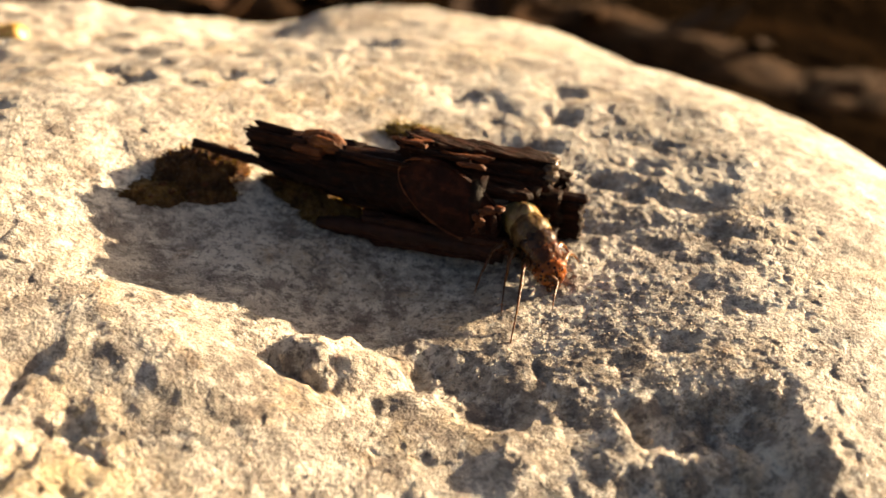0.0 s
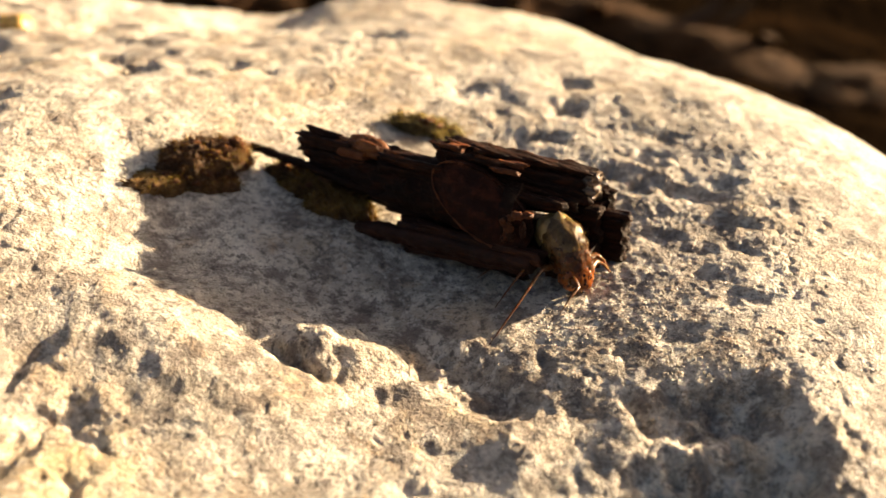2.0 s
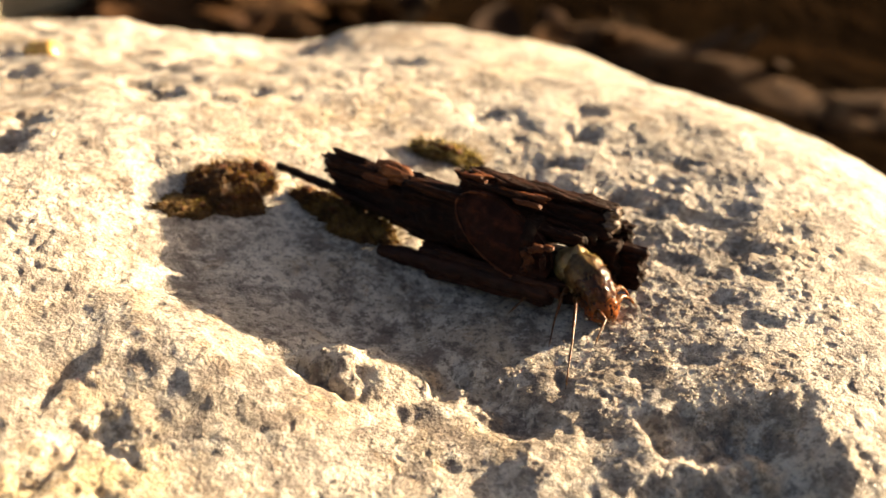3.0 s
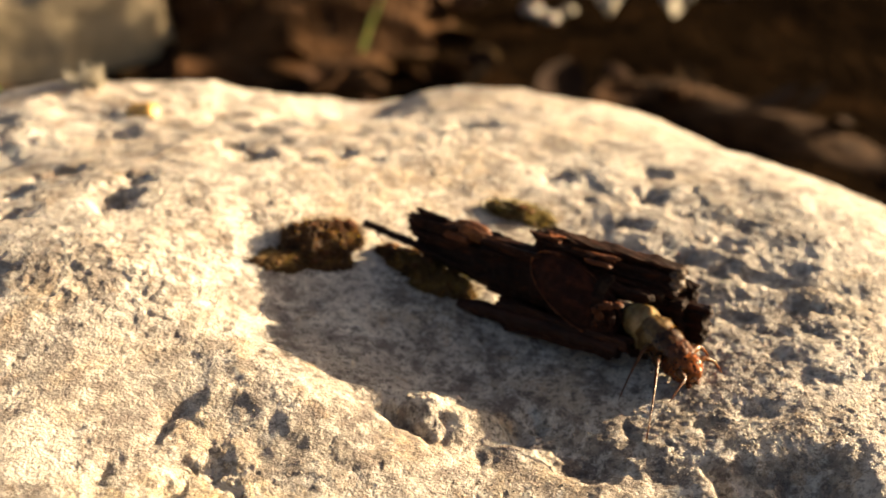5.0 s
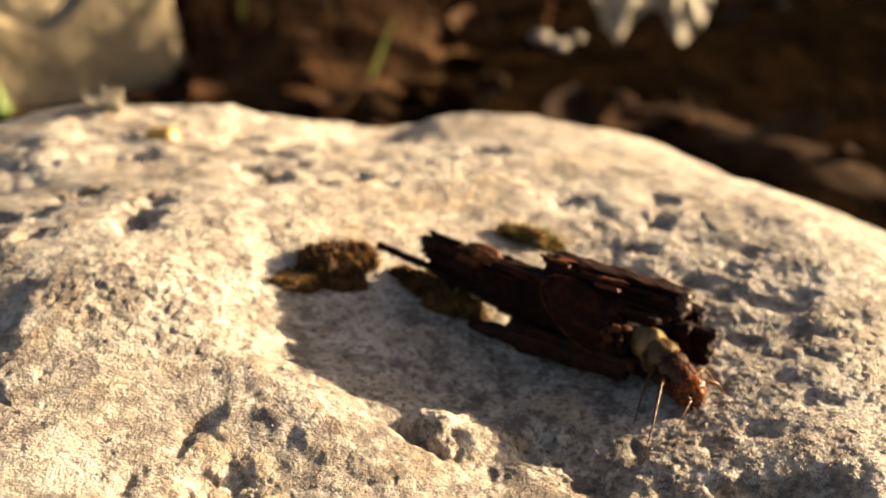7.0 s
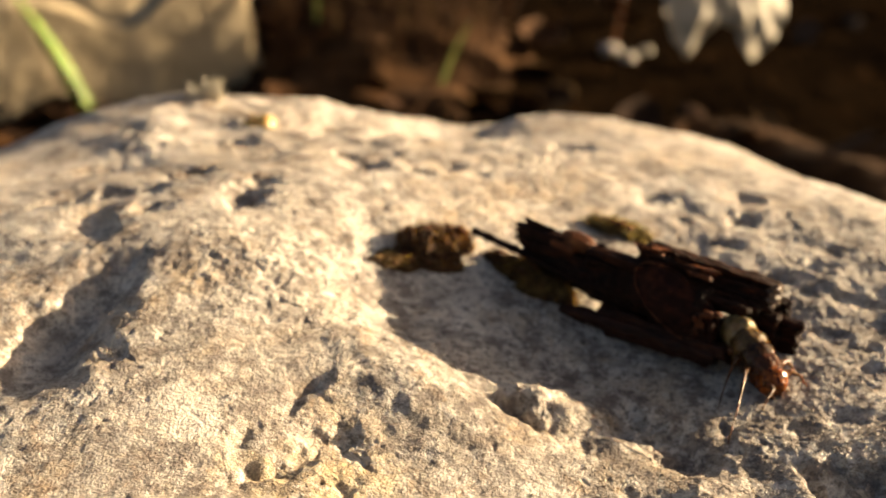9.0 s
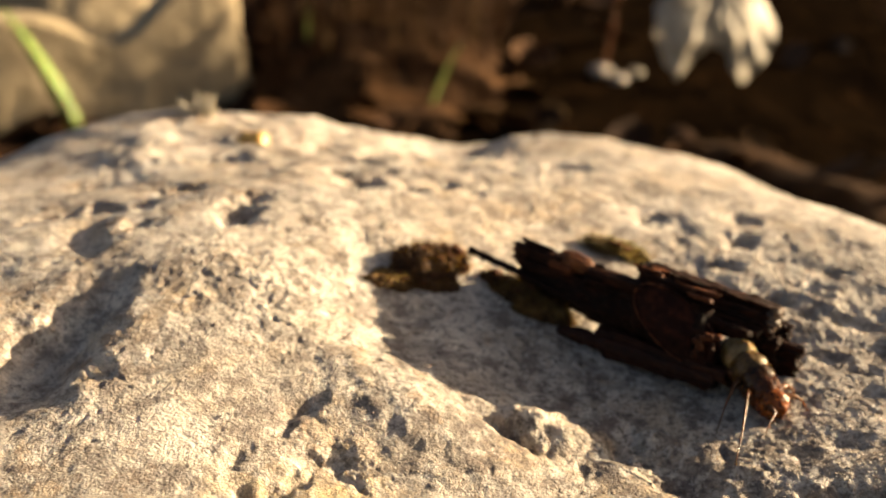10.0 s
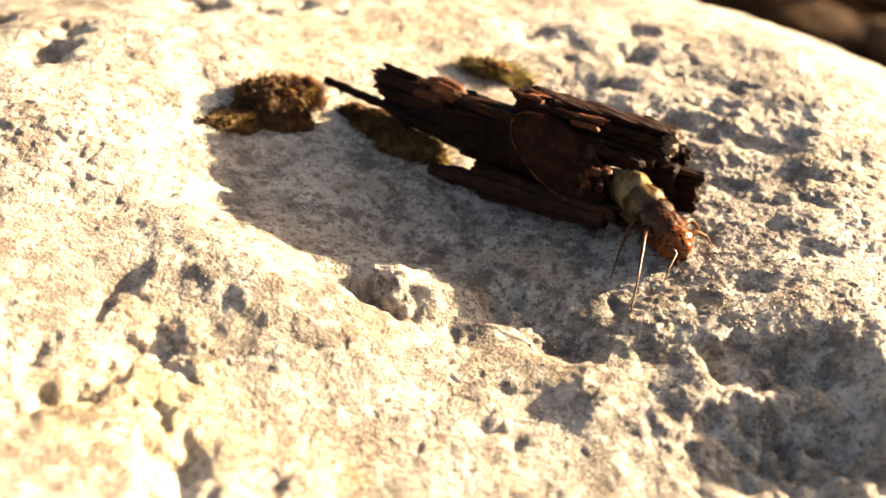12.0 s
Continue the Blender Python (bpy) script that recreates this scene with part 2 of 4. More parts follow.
def vnoise(x, y, seed=0):
    """Smooth gradient noise over arrays, about -1 to 1."""
    ix, iy = np.floor(x), np.floor(y)
    fx, fy = x - ix, y - iy
    ix, iy = ix.astype(np.int64), iy.astype(np.int64)

    def corner(di, dj):
        a = lattice(ix + di, iy + dj, seed) * math.pi
        return np.cos(a) * (fx - di) + np.sin(a) * (fy - dj)

    u, w = fx * fx * fx * (fx * (fx * 6 - 15) + 10), fy * fy * fy * (fy * (fy * 6 - 15) + 10)
    a, b, c, d = corner(0, 0), corner(1, 0), corner(0, 1), corner(1, 1)
    return ((a + (b - a) * u) * (1 - w) + (c + (d - c) * u) * w) * 1.7


def fbm(x, y, size, octaves, seed=0, gain=0.5):
    v, amp, tot = 0.0, 1.0, 0.0
    for k in range(octaves):
        ca, sa = math.cos(0.7 * k + seed), math.sin(0.7 * k + seed)
        v = v + amp * vnoise((x * ca - y * sa) / size + 17.3 * k, (x * sa + y * ca) / size - 9.1 * k, seed + k)
        tot, amp, size = tot + amp, amp * gain, size / 2.03
    return v / tot


def part(name, bm, material, parent=None, label="", smooth=True, at=None):
    """Links a bmesh given in millimetres as one mesh object; at: the world point that becomes its origin."""
    me = bpy.data.meshes.new(name)
    o = Vector(at) if at is not None else Vector((0, 0, 0))
    for v in bm.verts:
        v.co = (v.co - o) * MM
    for f in bm.faces:
        f.smooth = smooth
    bm.to_mesh(me)
    bm.free()
    me.materials.append(material)
    ob = new(name, me)
    ob.parent = parent
    if at is not None and parent is None:
        ob.location = o * MM
    if label:
        tagged(ob, label)
    return ob


def grid_mesh(name, X, Y, Z, material):
    """A sheet over two-dimensional arrays in millimetres."""
    ny, nx = X.shape
    verts = np.stack([X, Y, Z], -1).reshape(-1, 3) * MM
    i = np.arange(ny * nx).reshape(ny, nx)
    quads = np.stack([i[:-1, :-1], i[:-1, 1:], i[1:, 1:], i[1:, :-1]], -1).reshape(-1, 4)
    me = bpy.data.meshes.new(name)
    me.vertices.add(len(verts))
    me.vertices.foreach_set("co", verts.ravel())
    me.loops.add(quads.size)
    me.loops.foreach_set("vertex_index", quads.ravel().astype(np.int32))
    me.polygons.add(len(quads))
    me.polygons.foreach_set("loop_start", np.arange(0, quads.size, 4, dtype=np.int32))
    me.polygons.foreach_set("use_smooth", np.ones(len(quads), bool))
    me.update(calc_edges=True)
    me.materials.append(material)
    return new(name, me)


def tube(bm, points, radii, sides=10, rough=0.0, seed=0, flat=1.0, cap=True):
    """A tube along points, with a radius at each; flat squeezes it along the second normal."""
    pts = [Vector(p) for p in points]
    rings = []
    for i, p in enumerate(pts):
        d = (pts[min(i + 1, len(pts) - 1)] - pts[max(i - 1, 0)]).normalized()
        side = d.cross(Vector((0, 0, 1)))
        side = side.normalized() if side.length > 0.05 else Vector((1, 0, 0))
        up = side.cross(d)
        ring = []
        for k in range(sides):
            a = 2 * math.pi * k / sides
            r = radii[i]
            q = p + side * (math.cos(a) * r) + up * (math.sin(a) * r * flat)
            if rough:
                q += (q - p) * (rough * noise.noise(q * 0.9 + Vector((seed * 7.7, 0, 0))) * 1.6)
            ring.append(bm.verts.new(q))
        rings.append(ring)
    for a, b in zip(rings, rings[1:]):
        for k in range(sides):
            bm.faces.new((a[k], a[(k + 1) % sides], b[(k + 1) % sides], b[k]))
    if cap:
        bm.faces.new(list(reversed(rings[0])))
        bm.faces.new(rings[-1])
    return bm


def lerp_points(a, b, n, sag=0.0, jitter=0.0, seed=0):
    a, b = Vector(a), Vector(b)
    rnd = random.Random(seed)
    out = []
    for i in range(n):
        f = i / (n - 1)
        p = a.lerp(b, f) + Vector((0, 0, sag * 4 * f * (1 - f)))
        if 0 < i < n - 1:
            p += Vector([rnd.uniform(-jitter, jitter) for _ in range(3)])
        out.append(p)
    return out


# ---------------------------------------------------------------- the boulder
SWELLS = (-14.55, -0.46, -12.25, 10.78, -4.04, 1.95, -1.81, -6.83, -1.99, -7.57,
          2.82, -5.63, 2.81, -2.32, -2.6, 4.09, 21.31, 5.75, 16.04, -7.46)
# hollows (and knobs) of its face: x, y, half-lengths, turn, height
PITS_LEFT = (
    (-28.2, 57.2, 1.3, 2.2, -25, -0.85), (-24.7, 53.3, 2.1, 0.9, 8, -1.15), (-23.3, 51.8, 1.1, 0.5, -20, -0.6),
    (-21.9, 51.3, 0.6, 0.7, 0, -0.5), (-22.8, 48.3, 0.7, 1.4, 12, -0.8), (-24.3, 48.1, 0.6, 0.5, 0, -0.5),
    (-20.5, 44.0, 2.0, 2.2, 0, -1.5), (-15.6, 43.3, 1.3, 0.8, 0, -0.7), (-28.3, 48.3, 3.6, 1.0, 40, -1.2),
    (-25.8, 51.2, 1.8, 0.8, 30, -0.6), (-27.0, 68.9, 0.9, 0.5, 40, -0.45), (-28.6, 71.2, 0.6, 0.5, 0, -0.35),
    (-32.6, 66.1, 0.8, 0.6, 0, -0.4), (-31.0, 51.0, 0.8, 2.0, 10, -0.6),
)
PITS_LEFT_FAR = (
    (-41.6, 86.6, 1.7, 2.9, 10, -1.7), (-41.2, 91.8, 1.5, 1.3, 0, -0.9), (-32.4, 103.4, 2.1, 2.6, 0, -1.9),
    (-35.2, 106.8, 1.4, 1.4, 0, -1.0), (-52.2, 112.0, 3.6, 1.8, 12, -1.2), (-33.2, 121.0, 3.8, 2.0, 10, -1.3),
    (-43.0, 127.0, 2.8, 2.0, 0, -1.1), (-25.6, 102.2, 1.4, 1.0, 0, -0.5), (-22.0, 104.6, 1.3, 1.2, 0, -0.6),
    (-18.2, 104.0, 1.0, 0.8, 0, -0.45), (-55.0, 121.0, 3.4, 1.6, 0, -1.0), (-8.4, 122.5, 2.8, 3.0, 0, -1.0),
    (-13.0, 117.0, 1.4, 1.6, 0, -0.5),
)
PITS_EDGE = (
    (-58.0, 86.0, 7.0, 2.0, 22, -1.9), (-51.0, 94.0, 3.4, 1.6, 25, -1.5), (-50.2, 81.4, 1.6, 0.9, 20, -0.7),
    (-47.8, 71.0, 1.8, 0.7, 30, -0.9), (-57.0, 112.0, 3.0, 1.8, 10, -1.2), (-46.2, 63.5, 1.6, 0.7, 35, -0.6),
    (-44.5, 57.5, 1.3, 1.3, 0, -0.6), (-63.0, 98.0, 4.0, 2.2, 25, -1.0),
)
PITS_BEHIND = (
    (11.9, 100.6, 1.9, 1.6, 0, -1.25), (12.6, 106.8, 1.5, 1.7, 0, -1.1), (1.8, 104.8, 1.6, 1.7, 0, -1.0),
    (7.4, 94.4, 1.2, 0.8, 0, -0.7), (10.0, 94.2, 1.8, 0.8, 0, -0.8), (20.7, 94.2, 1.6, 0.9, -10, -0.7),
    (18.2, 90.6, 1.5, 0.9, -10, -0.8), (14.3, 88.3, 1.2, 0.9, 0, -0.75), (24.4, 86.0, 1.4, 0.8, -10, -0.6),
    (17.0, 101.6, 1.1, 0.8, 0, -0.5), (1.0, 93.8, 1.1, 0.8, 0, -0.6), (5.0, 99.5, 0.9, 0.8, 0, -0.4), (15.0, 96.6, 1.2, 0.9, 0, -0.6),
)
PITS_RIGHT = (
    (20.6, 84.8, 3.0, 1.3, -22, -1.0), (23.6, 79.4, 2.6, 1.4, -15, -1.0), (24.0, 75.8, 1.6, 1.0, 0, -0.7),
    (16.6, 86.0, 1.4, 1.0, 0, -0.7), (18.2, 78.2, 1.1, 1.0, 0, -0.6), (13.8, 81.0, 1.2, 0.8, 0, -0.6), (20.0, 72.2, 1.2, 1.0, 0, -0.5),
    (22.6, 68.6, 2.2, 0.9, 0, -0.7), (12.8, 63.2, 0.9, 0.6, 0, -0.4), (6.9, 63.2, 0.5, 0.7, 0, -0.5), (17.4, 64.6, 1.4, 0.9, 10, -0.6),
    (27.6, 82.0, 1.2, 1.2, 0, -0.5),
)
PITS_FRONT = (
    (18.4, 56.7, 5.0, 2.4, 0, -2.3), (17.8, 50.2, 6.4, 3.2, 6, -3.3), (13.6, 56.0, 0.9, 1.9, 12, -1.0),
    (-11.4, 61.9, 3.4, 0.8, -28, -1.2), (-0.4, 63.2, 3.8, 2.2, -14, -1.6), (3.2, 59.2, 2.4, 1.6, -22, -1.3), (-0.9, 54.0, 1.3, 0.6, 0, -0.4),
    (-2.4, 50.1, 0.8, 0.6, 0, -0.45), (-0.2, 49.3, 0.9, 0.5, 0, -0.4), (-4.6, 59.0, 1.0, 1.2, 0, -0.5), (8.6, 57.6, 1.4, 1.0, 0, -0.5),
    )
KNOBS = (
    (-10.0, 64.3, 1.6, 1.3, 0, 0.45), (12.1, 56.6, 1.1, 1.8, 14, 0.45), (0.2, 63.1, 0.9, 0.7, 0, 0.5),
    (5.0, 53.6, 2.4, 2.8, 20, 0.7), (15.6, 53.4, 3.2, 1.0, 4, 0.5), (9.6, 61.0, 3.0, 2.4, 0, 0.35), (24.8, 53.5, 2.6, 5.0, 0, 1.0),
    (-36.0, 73.0, 8.0, 6.0, 10, 0.7), (-62.0, 110.0, 7.0, 5.0, 0, 1.3), (-12.0, 113.0, 6.0, 8.0, 0, 0.7),
)
# a flat-topped knob before the case
PLATEAU = ((-7.3, 63.9, 4.3, 2.1, -8, 1.35),)
GROOVE = ((-50.2, 61.5, 3.4, 8.0, -6, -3.4), (-54.5, 78.0, 2.4, 4.0, 0, -1.0))
# the lip before the case, the bed under it and the crest with its saddle
BROAD = (
    (-24.0, 79.0, 8.0, 7.0, 0, -1.0), (-9.0, 69.5, 7.0, 3.6, -25, -0.7), (-18.2, 60.6, 9.5, 5.4, -36, 2.0), (-22.6, 71.6, 4.0, 4.0, 0, -1.0), (42.0, 84.0, 8.0, 14.0, 0, 0.9),
    (-48.0, 147.0, 8.0, 14.0, 0, 0.9), (-26.0, 148.0, 7.0, 18.0, 0, -1.9), (-9.0, 151.0, 9.0, 14.0, 0, 0.9),
)


def bumps(x, y, rows, sharp):
    v = 0.0
    for cx, cy, rx, ry, turn, up in rows:
        ca, sa = math.cos(radians(turn)), math.sin(radians(turn))
        wx = x - cx + 0.5 * vnoise(x * 0.6, y * 0.6, 5)
        wy = y - cy + 0.5 * vnoise(x * 0.6, y * 0.6, 6)
        d2 = ((wx * ca + wy * sa) / rx) ** 2 + ((wy * ca - wx * sa) / ry) ** 2
        v = v + up * np.exp(-d2 ** sharp)
    return v


def boulder_swell(x, y):
    """The boulder's broad form: a dome with swells."""
    r = np.hypot(x + 8, y - 80)
    u, w = x / 50, (y - 80) / 50
    z = 4.97 - 23.6 * u + 4.61 * w - 9.01 * u * u + 8.75 * u * w - 6.62 * w * w - 0.012 * np.clip(r - 70, 0, None) ** 2
    k = 0
    for cx in (-75, -45, -15, 15, 45):
        for cy in (45, 75, 105, 135):
            z = z + SWELLS[k] * np.exp(-((x - cx) ** 2 + (y - cy) ** 2) / (2 * 24.0 ** 2))
            k += 1
    return z


def curdled(x, y, size, seed):
    """Round-topped curds with soft creases between them, 0 to 1."""
    wx, wy = x + 0.3 * size * vnoise(x / size * 0.8, y / size * 0.8, seed + 1), y + 0.3 * size * vnoise(x / size * 0.8, y / size * 0.8, seed + 2)
    n = vnoise(wx / size, wy / size, seed)
    return np.sqrt(n * n + 0.02)


def boulder_height(x, y):
    wx = x + 0.7 * fbm(x, y, 2.6, 2, 71, 0.5)
    wy = y + 0.7 * fbm(x, y, 2.6, 2, 72, 0.5)
    z = boulder_swell(x, y) + bumps(x, y, BROAD, 1.0)
    worn = np.clip(0.9 + 0.45 * fbm(x, y, 1.6, 3, 77, 0.55), 0.5, 1.3)
    for rows, deep in ((PITS_LEFT, 0.85), (PITS_LEFT_FAR, 1.2), (PITS_EDGE, 1.0), (PITS_BEHIND, 0.95), (PITS_RIGHT, 0.8), (PITS_FRONT, 1.0)):
        z = z + deep * bumps(wx, wy, rows, 1.05) * worn
    z = z + bumps(wx, wy, KNOBS, 1.15) * worn + bumps(wx, wy, PLATEAU, 1.8) * (0.6 + 0.4 * worn)
    z = z + bumps(x + 2.6 * fbm(x, y, 9, 3, 75), y, GROOVE, 1.2)
    # the sunward flank is curdled all over, the rest is smoother with patches of it
    curdy = np.exp(-(((x - 16) / 17) ** 2 + ((y - 78) / 27) ** 2) ** 1.5)
    curdy = np.maximum(curdy, 0.5 * np.exp(-(((x + 26) / 7) ** 2 + ((y - 52) / 7) ** 2)))
    curdy = curdy * (0.45 + 0.55 / (1 + np.exp(-(y - 67) / 2.5)))
    curdy = np.clip(0.10 + 0.8 * curdy + 0.25 * fbm(x, y, 12, 3, 11), 0.05, 1.0)
    z = z + curdy * (0.20 * (curdled(x, y, 3.1, 27) - 0.4) + 0.13 * (curdled(x, y, 1.4, 28) - 0.4) + 0.07 * (curdled(x, y, 0.62, 29) - 0.4))
    crest = 1 / (1 + np.exp(-(y - 96 + 0.3 * x) / 5.0))
    crest = crest * (0.25 + 0.75 / (1 + np.exp((x + 24) / 5.0)))
    z = z + (0.36 + 0.85 * crest) * fbm(x, y, 10, 3, 3) + 0.5 * crest * fbm(x, y, 4.5, 2, 8)
    # small pocks and grit
    pocks = np.clip(vnoise(wx / 0.9, wy / 0.9, 41) - 0.30, 0, 1) * np.clip(0.6 + 1.2 * fbm(x, y, 7, 2, 43), 0.1, 1.3)
    specks = np.clip(vnoise(x / 0.42, y / 0.42, 45) - 0.32, 0, 1) * np.clip(0.5 + 1.6 * fbm(x, y, 5, 3, 46), 0.05, 1.4)
    return z + 0.12 * fbm(x, y, 3.6, 3, 21) - 0.24 * pocks - 0.12 * specks + (0.035 + 0.025 * curdy) * fbm(x, y, 0.6, 2, 31, 0.8)


def spaced(cuts):
    out = []
    for a, b, step in cuts:
        out.append(np.arange(a, b, step))
    return np.concatenate(out)


def build_boulder():
    xs = spaced([(-170, -66, 3.0), (-66, -54, 0.4), (-54, -34, 0.14), (-34, 32, 0.13), (32, 42, 0.25), (42, 60, 0.6), (60, 112, 3.0)])
    ys = spaced([(-70, 24, 3.0), (24, 40, 0.5), (40, 48, 0.25), (48, 92, 0.13), (92, 110, 0.2), (110, 140, 0.3), (140, 160, 1.0), (160, 224, 3.0)])
    X, Y = np.meshgrid(xs, ys)
    Z = np.maximum(boulder_height(X, Y), -100.0)
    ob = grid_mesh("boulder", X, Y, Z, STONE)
    return tagged(ob, "pale weathered limestone boulder with pits and ochre stains", "boulder")


def floor_z(x, y):
    return float(boulder_swell(np.array([float(x)]), np.array([float(y)]))[0])


build_boulder()


def build_grains():
    """Loose crumbs of the stone, lying where its face is roughest."""
    rng = np.random.default_rng(9)
    ico = bmesh.new()
    bmesh.ops.create_icosphere(ico, subdivisions=1, radius=1.0)
    base = np.array([v.co[:] for v in ico.verts])
    tri = np.array([[v.index for v in f.verts] for f in ico.faces])
    ico.free()
    x, y = rng.uniform(-34, 30, 16000), rng.uniform(44, 96, 16000)
    dense = fbm(x, y, 9, 3, 51) + 0.5 * fbm(x, y, 2.2, 2, 52)
    right = np.exp(-(((x - 16) / 12) ** 2 + ((y - 66) / 22) ** 2))
    keep = dense + 0.55 * right + rng.uniform(-0.25, 0.25, x.size) > 0.42
    x, y = x[keep], y[keep]
    r = 0.05 + 0.08 * rng.random(x.size) ** 2
    z = boulder_height(x, y) - 0.1 * r
    shape = base[None] * (1 + 0.35 * rng.uniform(-1, 1, (x.size, len(base), 1))) * np.array((1.15, 1.0, 0.8))
    verts = (shape * r[:, None, None] + np.stack([x, y, z], -1)[:, None]).reshape(-1, 3) * MM
    faces = (tri[None] + (np.arange(x.size) * len(base))[:, None, None]).reshape(-1, 3)
    me = bpy.data.meshes.new("stone_crumbs")
    me.from_pydata(verts.tolist(), [], faces.tolist())
    me.polygons.foreach_set("use_smooth", np.ones(len(faces), bool))
    me.materials.append(STONE)
    return tagged(new("stone_crumbs", me), "loose pale limestone crumbs and grit on the boulder", "grit", kind="stuff")


build_grains()


# ---------------------------------------------------------------- the case of the caddis larva
TAIL, AXIS = Vector((-11.5, 86.0, 0.0)), Vector((24.0, -13.0, 0.0)).normalized()
SIDE = Vector((AXIS.y, -AXIS.x, 0.0))          # towards the viewer's side of the case
REST = Vector((0.0, 80.0, 4.5))                # the case's own origin


def on_case(s, v, z):
    """A place on the case at rest: s along it from its rear end, v to its side, z its height."""
    return TAIL + AXIS * s + SIDE * v + Vector((0, 0, z))



def case_part(name, bm, material, parent, label="", smooth=True, origin=None):
    """Turns case measures (s, v, z) into a part whose grain runs along the case."""
    o = Vector(origin) if origin else Vector((10, 0, 4))
    for q in bm.verts:
        q.co = q.co - o
    ob = part(name, bm, material, parent, label, smooth)
    world_o = (on_case(*o) - REST) * MM
    ob.matrix_local = Matrix.Translation(world_o) @ Matrix((AXIS, SIDE, (0, 0, 1))).transposed().to_4x4()
    return ob


def slab(s0, s1, v0, v1, z0, z1, n=(26, 8, 6), seed=0, rag=0.35, fibre=0.3, slope=0.0, tilt=0.0, round_=0.35, taper=0.0, skew=0.0):
    """A splintered piece of wood: a box with fibres along it, ragged ends and worn edges."""
    bm = bmesh.new()
    nx, ny, nz = n
    made = {}

    def at(i, j, k):
        if (i, j, k) in made:
            return made[i, j, k]
        a, b, c = i / nx, j / ny * 2 - 1, k / nz * 2 - 1
        # rounded cross-section
        m = max(abs(b), abs(c), 1e-6)
        ln = math.hypot(b, c) or 1
        f = 1 - round_ + round_ * m / ln
        b, c = b * f, c * f
        w = 1 - taper * a
        s = s0 + (s1 - s0) * a
        v = (v0 + v1) / 2 + (v1 - v0) / 2 * b * w + skew * a
        z = (z0 + z1) / 2 + (z1 - z0) / 2 * c * w + slope * (a - 0.5) + tilt * b
        r = Vector((s * 0.13, v * 2.2, z * 2.2)) + Vector((seed * 3.1, seed * 1.7, 0))
        d = noise.noise(r * 1.3) * fibre + noise.noise(r * 3.1) * fibre * 0.5
        v += d * b
        z += d * c + 0.4 * fibre * noise.noise(Vector((s * 0.5, seed * 5.0, v)))
        end = (max(0, 1 - a * 5) + max(0, 1 - (1 - a) * 5))
        s += end * rag * (noise.noise(Vector((v * 1.9, z * 1.9, seed * 9.0 + (3 if a > 0.5 else 0)))) * 1.8)
        made[i, j, k] = bm.verts.new((s, v, z))
        return made[i, j, k]

    for i in range(nx):
        for j in range(ny):
            bm.faces.new((at(i, j, 0), at(i, j + 1, 0), at(i + 1, j + 1, 0), at(i + 1, j, 0)))
            bm.faces.new((at(i, j, nz), at(i + 1, j, nz), at(i + 1, j + 1, nz), at(i, j + 1, nz)))
        for k in range(nz):
            bm.faces.new((at(i, 0, k), at(i + 1, 0, k), at(i + 1, 0, k + 1), at(i, 0, k + 1)))
            bm.faces.new((at(i, ny, k), at(i, ny, k + 1), at(i + 1, ny, k + 1), at(i + 1, ny, k)))
    for j in range(ny):
        for k in range(nz):
            bm.faces.new((at(0, j, k), at(0, j, k + 1), at(0, j + 1, k + 1), at(0, j + 1, k)))
            bm.faces.new((at(nx, j, k), at(nx, j + 1, k), at(nx, j + 1, k + 1), at(nx, j, k + 1)))
    return bm


def layered(rows, seed, rag=0.6, fibre=0.22, round_=0.25):
    """One piece of bark in laminae: rows of start and end, each (s, v, z), with width and height."""
    bm = bmesh.new()
    for k, (a, b, width, height) in enumerate(rows):
        n = max(14, int((b[0] - a[0]) * 4))
        one = slab(a[0], b[0], a[1] - width / 2, a[1] + width / 2, a[2] - height / 2, a[2] + height / 2, (n, 7, 5), seed + 1.7 * k, rag, fibre,
                   0.0, 0.0, round_, 0.0, b[1] - a[1])
        for q in one.verts:
            q.co.z += (b[2] - a[2]) * (q.co.x - a[0]) / (b[0] - a[0])
        me = bpy.data.meshes.new("lamina")
        one.to_mesh(me)
        one.free()
        bm.from_mesh(me)
        bpy.data.meshes.remove(me)
    return bm


def lump(centre, radii, seed=0, rough=0.25, detail=3, scale=0.8, fine=0.0):
    bm = bmesh.new()
    bmesh.ops.create_icosphere(bm, subdivisions=detail, radius=1.0)
    c = Vector(centre)
    for q in bm.verts:
        d = q.co.copy()
        k = 1 + rough * (noise.noise(d * scale * 2 + Vector((seed * 4.3, 0, 0))) + 0.5 * noise.noise(d * scale * 5 + Vector((0, seed * 2.9, 0))) + fine * noise.noise(d * 9.0))
        q.co = c + Vector((d.x * radii[0] * k, d.y * radii[1] * k, d.z * radii[2] * k))
    return bm


